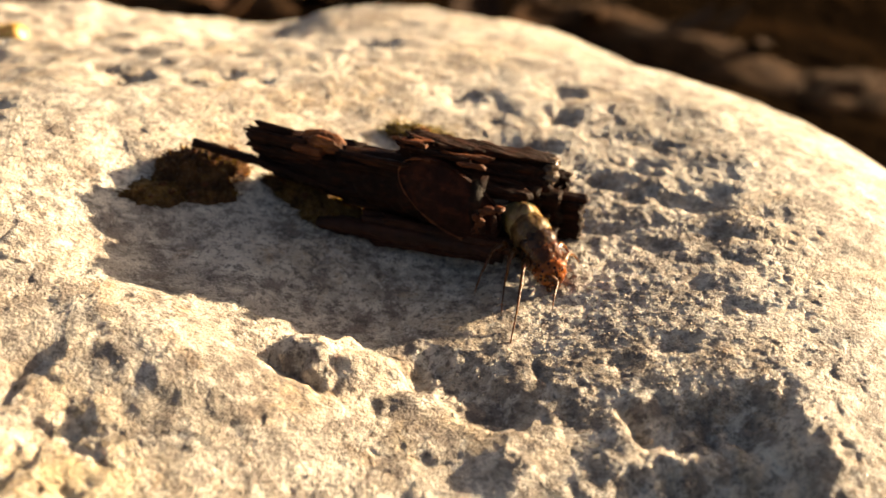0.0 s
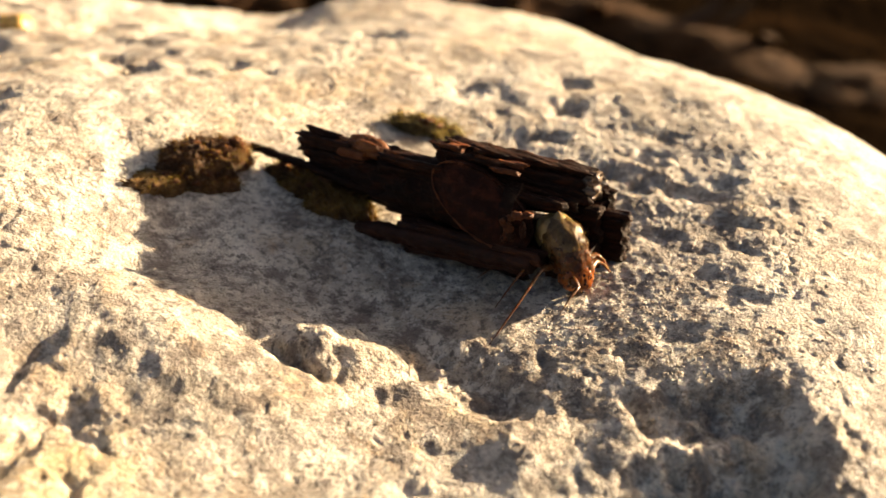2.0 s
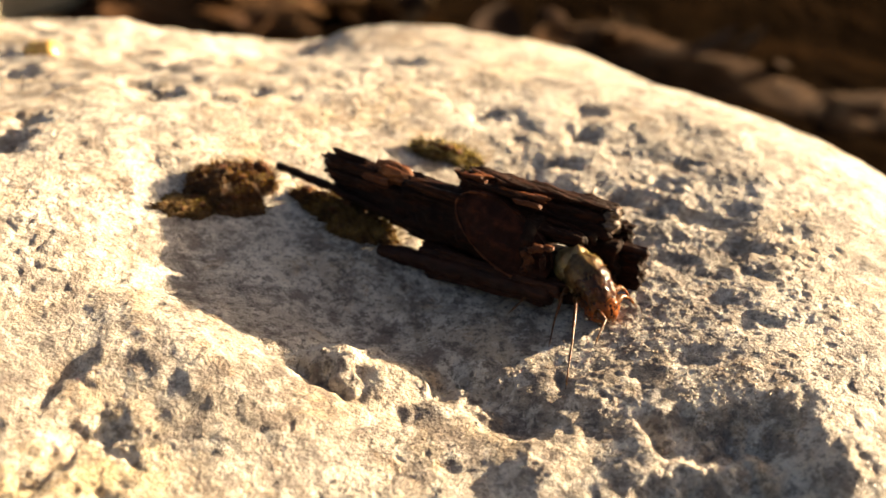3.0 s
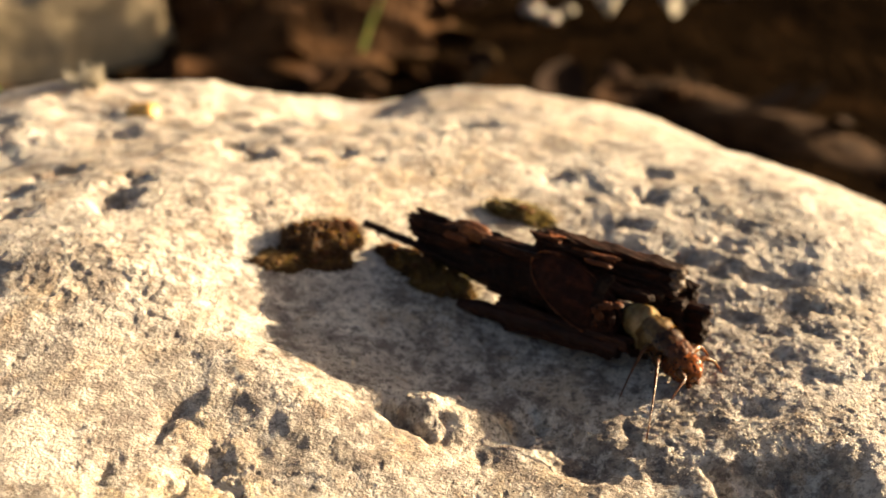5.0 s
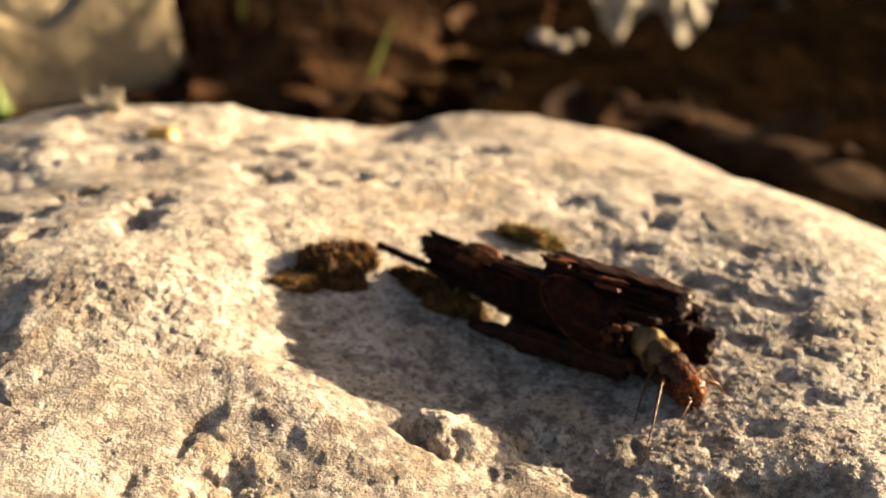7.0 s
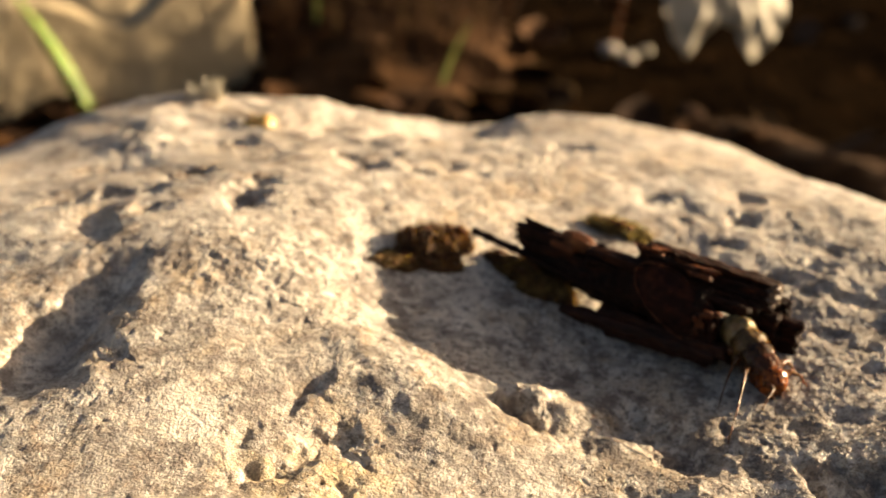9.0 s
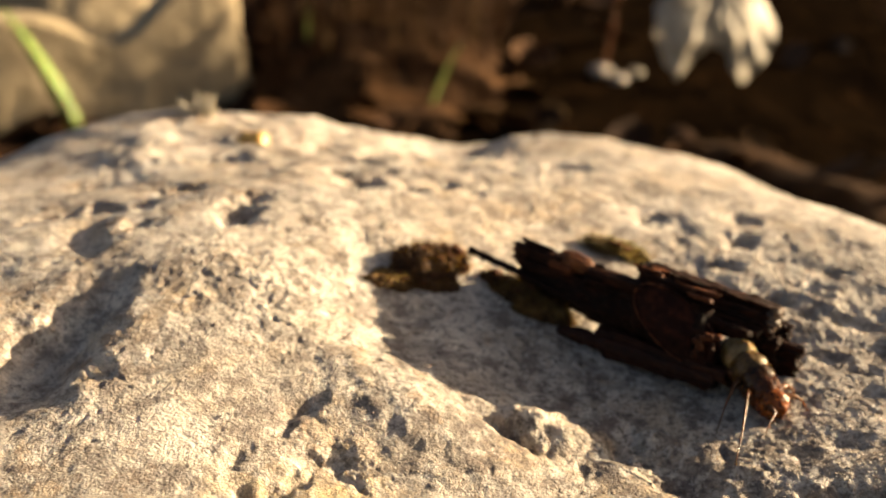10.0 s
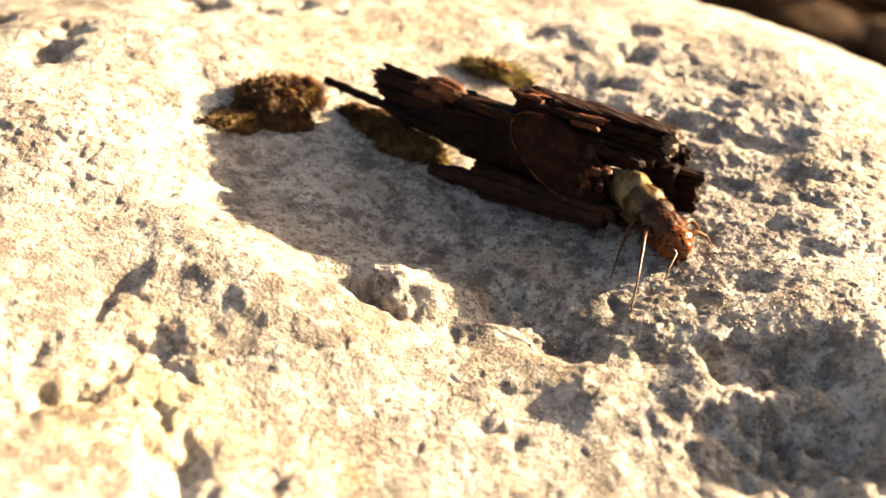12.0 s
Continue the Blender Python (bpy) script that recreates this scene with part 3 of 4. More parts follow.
def disc_piece(s, v, z, rs, rz, thick, lean, seed=0, dip=0.0):
    """A round flake of leaf skin that stands on edge along the case, slightly dished."""
    bm = bmesh.new()
    rings, around = 7, 40
    for side in (0, 1):
        grid = []
        for r in range(rings + 1):
            f = r / rings
            row = []
            for k in range(around):
                a = 2 * math.pi * k / around
                edge = 1 + 0.05 * noise.noise(Vector((math.cos(a) * 1.5, math.sin(a) * 1.5, seed)))
                ds, dz = math.cos(a) * rs * f * edge, math.sin(a) * rz * f * edge
                bow = -0.9 * f * f + 0.12 * noise.noise(Vector((ds, dz, seed)) * 0.9)
                rim = 0.25 * max(0, f - 0.8) / 0.2
                off = bow + lean * dz / rz + (rim * 0.5 if side else 0) + (0 if side else -thick)
                row.append(bm.verts.new((s + ds - 0.25 * dz, v + off, z + dz - dip * ds)))
            grid.append(row)
        for a, b in zip(grid, grid[1:]):
            for k in range(around):
                q = (a[k], a[(k + 1) % around], b[(k + 1) % around], b[k])
                bm.faces.new(q if side else tuple(reversed(q)))
        if side == 0:
            back = grid
        else:
            for k in range(around):
                bm.faces.new((back[-1][k], back[-1][(k + 1) % around], grid[-1][(k + 1) % around], grid[-1][k]))
    bmesh.ops.remove_doubles(bm, verts=bm.verts, dist=1e-5)
    return bm


def build_case():
    case = new("caddisfly_case")
    case.location = REST * MM
    tagged(case, "caddisfly case of wet dark wood splinters and bark", "insect case")
    cp = case_part
    # the tube under the pieces
    span = np.linspace(0.8, 20.5, 24)
    bm = tube(bmesh.new(), [(t, 0.3 + 0.5 * t / 25, 5.3 - 0.055 * t) for t in span], [1.1 + 1.7 * min(1, t / 15) for t in span], 16, 0.22, 2, 0.95)
    cp("silk_tube", bm, WOOD, case)
    # rear: crumbly bark in laminae, the long thin stick and the orange husk
    cp("rear_bark", layered((((0.2, 0.2, 7.1), (9.2, 0.1, 6.8), 1.7, 1.4), ((0.1, 1.1, 7.6), (5.2, 1.0, 7.4), 1.2, 0.9), ((0.5, 0.9, 6.1), (10.5, 1.3, 5.6), 1.3, 1.5),
                             ((0.6, 0.8, 8.1), (3.6, 0.6, 7.9), 0.9, 0.5), ((0.1, 1.2, 6.6), (6.2, 1.6, 6.5), 0.6, 0.6)), 1, 1.0, 0.34), BARK, case, "crumbly dark bark flakes with a frayed end")
    cp("rear_splinter_and_sun_block", layered((((0.6, 1.1, 4.9), (12.8, 1.9, 4.0), 1.1, 1.4), ((1.4, 0.8, 4.2), (11.4, 1.4, 3.0), 1.0, 1.3)), 2, 0.6, 0.3), WOOD, case)
    # added piece on the far side that blocks sun from under the rear end
    cp("rear_splinter_and_sun_block", slab(2.6, 8.6, -1.4, -0.4, 3.0, 5.2, (24, 6, 8), 33, 0.6, 0.35, -0.5), WOOD, case)
    cp("long_stick", tube(bmesh.new(), lerp_points((-5.5, 1.9, 6.05), (10.5, 2.3, 3.7), 34, 0.15, 0.035, 4),
                          [0.40 + 0.06 * (i / 33) + 0.03 * math.sin(i * 1.9) for i in range(34)], 10, 0.2, 3), WOOD, case, "thin dark stick that juts out behind")
    husk = lump((6.4, 0.6, 7.6), (2.0, 0.95, 0.85), 3, 0.16, 5, 0.9, 0.15)
    for q in husk.verts:
        q.co.z -= 0.16 * (q.co.x - 6.4) + 0.10 * math.exp(-((q.co.y - 0.95) / 0.14) ** 2)
    cp("seed", husk, SEED, case, "orange-brown seed husk with a crease")
    cp("husk_flake", slab(3.9, 6.4, 1.1, 1.9, 6.6, 7.5, (14, 6, 5), 41, 0.4, 0.2, -0.2), REDWOOD, case, "small red-brown husk flake")
    cp("middle_splinter", layered((((7.4, 0.4, 6.5), (15.4, 0.4, 6.6), 2.0, 1.7), ((8.0, 1.5, 6.5), (14.2, 1.8, 6.4), 1.0, 1.1), ((9.6, 1.7, 5.2), (15.8, 2.3, 4.9), 0.9, 1.5)), 7, 0.5, 0.3), WOOD, case)
    cp("middle_splinter", slab(8.8, 17.0, 1.2, 2.6, 2.6, 5.2, (28, 6, 8), 9, 0.6, 0.35, -0.3), WOOD, case)
    cp("curled_flake", slab(8.4, 14.2, 1.1, 2.4, 7.2, 8.05, (22, 5, 4), 10, 0.6, 0.25, -0.1), BARK, case)
    # the round flake on the flank
    cp("round_flake", disc_piece(18.0, 3.55, 5.5, 4.4, 2.5, 0.3, -1.1, 2, 0.36), FLAKE, case, "round dark brown leaf-skin flake")
    turns = np.linspace(1.9, 4.9, 36)
    rim = [(18.0 + math.cos(a) * 4.4 - 0.25 * math.sin(a) * 2.5, 3.55 - 0.72 - 1.1 * math.sin(a), 5.5 + math.sin(a) * 2.5 - 0.36 * math.cos(a) * 4.4) for a in turns]
    cp("flake_rim", tube(bmesh.new(), rim, [0.09 + 0.07 * math.sin(i * 2.3) * math.sin(i * 0.7) for i in range(36)], 6, 0.7, 5), REDWOOD, case, "worn reddish rim of the flake")
    # the large bark splinter along the top, in leaves that part at its rear end
    cp("top_bark", layered((((13.6, -0.2, 8.9), (25.2, -3.4, 6.8), 1.5, 1.1), ((13.2, 0.8, 8.5), (25.0, -2.5, 6.25), 1.2, 1.3), ((14.4, 1.1, 7.9), (24.9, -2.1, 5.6), 1.1, 1.0),
                            ((16.2, 0.4, 9.25), (24.8, -2.9, 7.15), 0.7, 0.5), ((15.2, 1.5, 7.4), (24.2, -1.2, 5.3), 0.7, 0.9), ((13.9, 1.2, 8.8), (19.0, 0.5, 8.2), 0.5, 0.45)), 12, 0.55, 0.2), BARK, case, "large dark bark splinter with frayed red ends")
    cp("top_splinter", layered((((14.8, 2.2, 7.0), (24.0, 0.2, 5.5), 0.9, 0.8), ((14.2, -0.6, 7.2), (24.4, -3.0, 5.6), 1.8, 1.4)), 14, 0.6, 0.25), BARK, case)
    cp("top_splinter", slab(15.0, 24.4, -2.2, 0.2, 4.4, 6.2, (30, 6, 6), 11, 0.6, 0.35, -0.8, skew=-0.8), WOOD, case)
    cp("red_splinter", slab(13.0, 15.4, 0.2, 1.2, 8.7, 9.35, (18, 7, 5), 15, 0.7, 0.3, -0.2, skew=-0.3), REDWOOD, case, "frayed red-brown splinter")
    cp("red_splinter", layered((((16.8, 0.75, 8.75), (20.6, 0.0, 8.2), 0.35, 0.3), ((18.0, 1.15, 8.2), (20.2, 0.75, 7.9), 0.3, 0.3)), 16, 0.5, 0.15), REDWOOD, case, "frayed red-brown splinter")
    cp("bark_end", slab(24.6, 25.5, -4.0, -1.9, 5.2, 7.2, (9, 12, 12), 17, 0.35, 0.45), PALE_END, case, "wet pale broken end of the bark")
    # the sticks underneath
    cp("lower_stick", tube(bmesh.new(), lerp_points((6.7, 4.0, 1.75), (22.8, 3.5, 1.7), 34, 0.1, 0.05, 6),
                           [0.50 + 0.28 * min(1, i / 4) + 0.03 * math.sin(i * 1.3) for i in range(34)], 12, 0.2, 8), STICK, case, "dark stick along the underside")
    cp("lower_splinter", layered((((10.5, 3.2, 2.3), (23.6, 3.2, 2.3), 1.2, 1.2), ((12.5, 3.5, 2.9), (21.8, 3.6, 2.8), 0.6, 0.6), ((11.5, 3.9, 1.0), (22.0, 3.3, 0.9), 0.9, 0.8)), 19, 0.6, 0.28), STICK, case)
    cp("lower_splinter", slab(15.0, 25.5, -2.2, 1.6, 1.4, 3.4, (26, 9, 6), 20, 0.5, 0.35), WOOD, case)
    cp("lower_flank", slab(10.5, 21.6, 0.0, 2.8, -0.6, 2.4, (34, 8, 7), 26, 0.6, 0.35, 0.0), WOOD, case)
    # added hidden slab that keeps sun off the stone before the mouth
    cp("mouth_sun_block", slab(23.0, 26.4, -1.6, 1.6, -0.4, 2.3, (18, 8, 7), 29, 0.3, 0.25, round_=0.15), WOOD, case)
    # frayed shreds of bark along the upper edges
    rnd = random.Random(31)
    shreds = bmesh.new()
    for k in range(190):
        t = rnd.choice((rnd.uniform(0.0, 5.0), rnd.uniform(-0.1, 1.2), rnd.uniform(13.0, 14.4), rnd.uniform(13.2, 24.8)))
        f = (t - 13.4) / 11.7
        v, z = (rnd.uniform(-0.8, 1.4), rnd.uniform(7.0, 7.5)) if t < 10 else (rnd.uniform(-0.6, 0.9) - 3.2 * f, 9.25 - 2.1 * f + rnd.uniform(-0.3, 0.1))
        p = Vector((t, v, z))
        d = Vector((rnd.uniform(-1, 0.6), rnd.uniform(-0.4, 0.5), rnd.uniform(-0.1, 0.4))) * rnd.uniform(0.2, 0.65)
        tube(shreds, [p, p + d * 0.5, p + d + Vector((0, 0, -0.08))], [0.09, 0.07, 0.02], 5, 0.3, k)
    tagged(cp("bark_fringe", shreds, BARK, case, "fine frayed shreds of bark"), kind="stuff")
    # blocks and crumbs round the mouth
    cp("mouth_block", slab(24.4, 28.0, -4.1, -2.2, -0.2, 3.7, (20, 10, 16), 22, 0.3, 0.35, 0.3), WOOD, case, "blunt dark wood block beside the mouth")
    cp("mouth_block", slab(25.2, 26.5, -4.5, -3.4, 3.2, 5.6, (9, 7, 11), 23, 0.25, 0.35, -0.4), WOOD, case, "small dark wood block beside the mouth")
    cp("mouth_splinter", slab(22.0, 26.2, -3.4, -1.2, 1.2, 4.9, (16, 7, 9), 24, 0.4, 0.4), WOOD, case)
    cp("mouth_splinter", slab(25.6, 28.2, -3.8, -2.6, 3.4, 4.2, (14, 7, 6), 25, 0.3, 0.25, 0.1), STICK, case, "red-brown splinter on the block")
    rnd = random.Random(5)
    for k in range(14):
        f = rnd.random()
        p = (20.6 + rnd.uniform(-0.35, 0.45), 3.75 + rnd.uniform(-0.2, 0.25), 3.6 + 1.9 * f)
        r = rnd.uniform(0.14, 0.34)
        cp("mouth_crumb", lump(p, (r, r, r * 1.2), k, 0.6, 3, 1.6), rnd.choice((REDWOOD, STICK)), case, "glossy red-brown crumb at the mouth")
    for k, (p, r) in enumerate((((21.5, 3.4, 5.75), 0.4), ((22.2, 3.1, 5.8), 0.34), ((21.0, 3.5, 5.5), 0.3))):
        cp("mouth_crumb", lump(p, (r * 1.4, r, r * 0.8), 20 + k, 0.45, 3, 1.6), REDWOOD, case, "glossy red-brown crumb at the mouth")
    cp("mouth_chip", lump((21.9, 3.35, 4.4), (0.25, 0.3, 0.75), 8, 0.5, 3, 1.6), STICK, case)
    return case


CASE = build_case()
# how the case stands off its final place: seconds, millimetres, degrees
CASE_ROWS = [
    (0.0, -3.37, 2.21, 0.98, 5.6, -0.4, 11.3), (0.5, -3.29, 2.26, 0.96, 6.0, -0.9, 10.1), (1.0, -3.34, 2.58, 0.79, 5.8, -0.4, 10.7),
    (1.2, -3.14, 2.53, 0.45, 3.7, -1.4, 6.9), (1.4, -2.80, 2.83, 0.19, -0.8, -1.0, 2.0), (1.5, -2.56, 3.30, -0.06, -0.8, -0.9, 1.3),
    (1.7, -2.09, 2.39, 0.35, -1.9, -0.9, 0.3), (2.0, -0.23, 0.25, 0.18, -2.4, -2.3, -0.3), (2.2, -0.07, -0.20, 0.10, -4.5, -0.5, -0.6),
    (2.5, 0.02, -0.10, 0.14, -2.2, -0.4, -0.3), (3.0, -0.06, -0.06, 0.05, -0.7, -0.5, -0.8), (3.5, -0.06, -0.01, 0.03, -0.5, -0.5, -1.0),
    (5.5, -0.05, 0.12, -0.06, -0.6, -0.1, -0.7), (6.0, -0.11, 0.35, -0.14, 1.9, 0.4, -0.4), (6.5, -0.09, 0.13, -0.04, 1.5, 0.0, -0.2),
    (7.0, -0.10, 0.16, -0.09, 0.3, -0.2, -0.4), (7.5, -0.05, 0.35, -0.29, -0.5, 0.5, 0.4), (9.5, -0.10, 0.04, -0.14, -1.5, 0.9, 0.2),
    (10.0, -0.04, 0.18, -0.26, -1.9, 1.4, 0.5), (10.5, -0.04, -0.07, -0.09, -1.4, 0.8, 0.1), (11.0, 0.0, -0.06, -0.16, -1.4, 1.2, 0.4),
    (11.5, 0.07, 0.17, -0.18, -0.7, 0.6, 0.4), (12.0, 0, 0, 0, 0, 0, 0),
]


def case_pose(r):
    return pose((REST.x + r[1]) * MM, (REST.y + r[2]) * MM, (REST.z + r[3]) * MM, *r[4:])


# ---------------------------------------------------------------- the larva
REAR = Vector((8.8, 73.7, 3.5))
# where the head is, in the case's resting measure: seconds, x, y, z
HEAD_ROWS = [
    (0.0, 9.9, 69.1, 1.9), (0.3, 9.5, 68.5, 2.1), (0.6, 9.2, 69.2, 2.1), (0.9, 9.3, 69.0, 2.2), (1.1, 9.6, 68.7, 2.1), (1.3, 10.5, 69.1, 1.6),
    (1.5, 10.8, 69.4, 1.4), (1.7, 10.8, 70.3, 1.0), (1.9, 10.3, 71.3, 1.1), (2.2, 10.1, 71.5, 0.8), (2.5, 10.3, 71.5, 1.1), (2.9, 10.6, 71.0, 1.4),
    (3.2, 11.3, 70.5, 1.8), (3.5, 11.9, 69.9, 1.9), (3.7, 12.3, 70.1, 1.9), (5.3, 12.1, 69.3, 2.0), (6.5, 12.1, 69.4, 2.2), (7.5, 11.5, 68.5, 2.1),
    (9.5, 11.2, 68.6, 2.0), (10.5, 11.2, 68.7, 2.0), (11.3, 11.4, 68.1, 2.1), (12.0, 11.7, 68.7, 2.1),
]
REST_HEAD = Vector((11.8, 68.7, 2.0))


def body_point(head, f):
    """A place along the bent body between the case's mouth and the head."""
    d = (head - REAR).length
    bow = 0.1 + 0.3 * max(0.0, 6.0 - d)
    return REAR.lerp(head, f) + Vector((0.15, 0, bow * 4 * f * (1 - f)))


def body_pose(head, f):
    p = body_point(head, f)
    ahead = (body_point(head, min(1, f + 0.12)) - body_point(head, max(0, f - 0.12))).normalized()
    if f >= 1:
        ahead = (ahead + Vector((0.15, -0.15, -0.5))).normalized()
    turn = ahead.to_track_quat("X", "Z").to_matrix().to_4x4()
    return Matrix.Translation((p - REST) * MM) @ turn


def segment(rx, ry, rz, seed, rough=0.07, belly=1.0):
    """One ring of the body: x runs ahead along it."""
    bm = lump((0, 0, 0), (rx, ry, rz), seed, rough, 5, 1.1, 0.22)
    for q in bm.verts:
        if q.co.z < 0:
            q.co.z *= belly
        q.co.z += 0.025 * rz * math.cos(q.co.x / rx * 9)
    return bm


def bristles(n, r, length, seed, owner):
    bm = bmesh.new()
    rnd = random.Random(seed)
    for _ in range(n):
        a, b = rnd.uniform(0, 2 * math.pi), rnd.uniform(0.0, 1.0)
        d = Vector((math.cos(a), math.sin(a), b)).normalized()
        p = Vector((d.x * r[0], d.y * r[1], d.z * r[2]))
        tube(bm, [p * 0.97, p + d * length * 0.6, p + d * length + Vector((0.12, 0, -0.05))], [0.025, 0.018, 0.008], 4, cap=False)
    return tagged(part("bristle_fringe", bm, LEG, owner, "fine amber bristles"), kind="stuff")


LEGS = (
    # base, knee, ankle, foot in the case's resting measure
    ((9.7, 69.2, 2.7), (9.4, 67.7, 3.1), (8.7, 64.2, 1.8), (7.8, 60.6, 0.3)),
    ((9.2, 70.7, 2.8), (8.5, 69.6, 2.8), (7.6, 67.6, 1.6), (6.9, 65.5, 0.6)),
    ((8.7, 71.7, 2.8), (7.3, 71.5, 2.8), (5.5, 70.5, 1.6), (4.3, 69.5, 0.9)),
    ((12.3, 68.7, 2.3), (13.5, 69.3, 2.7), (14.3, 69.6, 2.2), (15.0, 69.6, 1.2)),
    ((11.2, 67.8, 2.2), (11.8, 67.0, 2.1), (11.2, 65.7, 1.8), (10.7, 64.5, 1.4)),
    ((11.9, 69.9, 2.5), (13.3, 70.7, 2.8), (13.9, 70.9, 2.2), (14.4, 70.9, 1.2)),
)


def build_larva():
    larva = new("caddisfly_larva")
    larva.location = REST * MM
    tagged(larva, "caddisfly larva with orange spotted head leaning from its case", "insect larva")
    made = {}
    made["rear_segment"] = part("rear_segment", segment(2.1, 1.62, 1.65, 1, 0.06), PALE_SKIN, larva, "translucent cream hump")
    bristles(8, (1.95, 1.6, 1.6), 0.28, 1, made["rear_segment"])
    horn = bmesh.new()
    tube(horn, [(0.2, 0.0, 0.8), (0.25, 0.0, 1.35), (0.3, 0.0, 1.75), (0.35, 0.0, 2.1)], [1.2, 0.8, 0.4, 0.04], 14)
    part("horn", horn, PALE_SKIN, made["rear_segment"], "pale pointed hump on the back")
    part("flank_fold", lump((0.9, -1.15, -0.7), (0.5, 0.45, 0.9), 5, 0.12, 3), PALE_SKIN, made["rear_segment"], "soft cream fold of the flank")
    made["second_segment"] = part("second_segment", segment(2.2, 1.66, 1.66, 6, 0.06, 1.4), OLIVE_SKIN, larva, "olive translucent ring")
    bristles(12, (1.7, 1.62, 1.62), 0.3, 6, made["second_segment"])
    made["middle_segment"] = part("middle_segment", segment(2.1, 1.58, 1.52, 2, 0.07, 1.7), DARK_SKIN, larva, "dark wet ring with pale bristles")
    bristles(24, (1.7, 1.55, 1.5), 0.32, 2, made["middle_segment"])
    made["front_plate"] = part("front_plate", segment(1.85, 1.5, 1.40, 3, 0.10, 1.6), PLATE, larva, "glossy dark brown plate behind the head")
    bristles(22, (1.5, 1.48, 1.38), 0.3, 3, made["front_plate"])
    made["head"] = part("head", segment(1.4, 1.42, 1.3, 4, 0.07, 1.25), HEAD, larva, "orange head with rows of dark spots")
    bristles(14, (1.4, 1.33, 1.25), 0.4, 4, made["head"])
    for s in (-1, 1):
        part("eye", lump((0.5, s * 1.12, 0.3), (0.17, 0.13, 0.17), 2, 0.05, 2), DARK_EYE, made["head"], "tiny black eye")
        bm = bmesh.new()
        tube(bm, [(1.15, s * 0.4, -0.35), (1.5, s * 0.46, -0.5), (1.75, s * 0.22, -0.68)], [0.26, 0.2, 0.05], 8)
        part("mandible", bm, PLATE, made["head"], "short dark jaw")
    legs = []
    for i, (a, b, c, d) in enumerate(LEGS):
        o = Vector(a)
        pts = [Vector(p) - o for p in (a, b, c, d)]
        bm = bmesh.new()
        mids = [pts[0], pts[0].lerp(pts[1], 0.5), pts[1], pts[1].lerp(pts[2], 0.35), pts[2], pts[2].lerp(pts[3], 0.6), pts[3]]
        tube(bm, mids, [w * (1.4 if i in (3, 5) else 1.0) for w in (0.40, 0.30, 0.15, 0.14, 0.08, 0.06, 0.025)], 8, 0.08, i)
        rnd = random.Random(40 + i)
        for _ in range(12):
            f = rnd.uniform(0.1, 0.95)
            k = 1 if f > 0.5 else 0
            p = pts[1 + k].lerp(pts[2 + k], (f * 2) % 1) if k == 0 else pts[2].lerp(pts[3], (f * 2) % 1)
            e = Vector((rnd.uniform(-1, 1), rnd.uniform(-1, 1), rnd.uniform(-0.3, 1))) * 0.22
            tube(bm, [p, p + e], [0.016, 0.006], 4, cap=False)
        legs.append((part("leg", bm, AMBER_LEG if i in (3, 5) else LEG, larva, "thin jointed amber leg"), o))
    return larva, made, legs


LARVA, BODY, WALKING_LEGS = build_larva()
BODY_AT = (("rear_segment", 0.0), ("second_segment", 0.31), ("middle_segment", 0.54), ("front_plate", 0.75), ("head", 1.0))
# how each leg swings about its hip: seconds, then degrees for every leg
SWINGS = [
    (0.0, -10, 0, 20, 14, 0, 10), (0.3, 0, -6, 10, 22, 8, 6), (0.6, 6, 4, 14, 30, -8, 10), (0.9, 0, 2, 6, 8, 4, 4), (1.3, 0, -4, 0, -4, 0, 0),
    (1.7, 4, 10, 12, -6, 6, 2), (1.9, -16, -14, -10, 16, -6, -4), (2.2, -26, -24, -16, 22, -12, -6), (2.5, -14, -18, -10, 18, -8, -4), (2.9, 4, 6, 0, 14, 0, 0),
    (3.5, 0, -8, -12, 10, 6, 4), (5.3, 4, -6, -76, -6, -8, 2), (6.0, 10, 6, -80, -12, 6, -2), (6.5, -6, 8, -80, -4, -6, 2), (7.5, 2, -4, -80, -8, 4, 0),
    (9.5, -3, 3, -82, -4, -4, 2), (10.5, 4, -2, -82, -8, 4, 0), (11.3, -2, 2, -82, -4, -2, 2), (12.0, 0, 0, -82, -6, 0, 0),
]


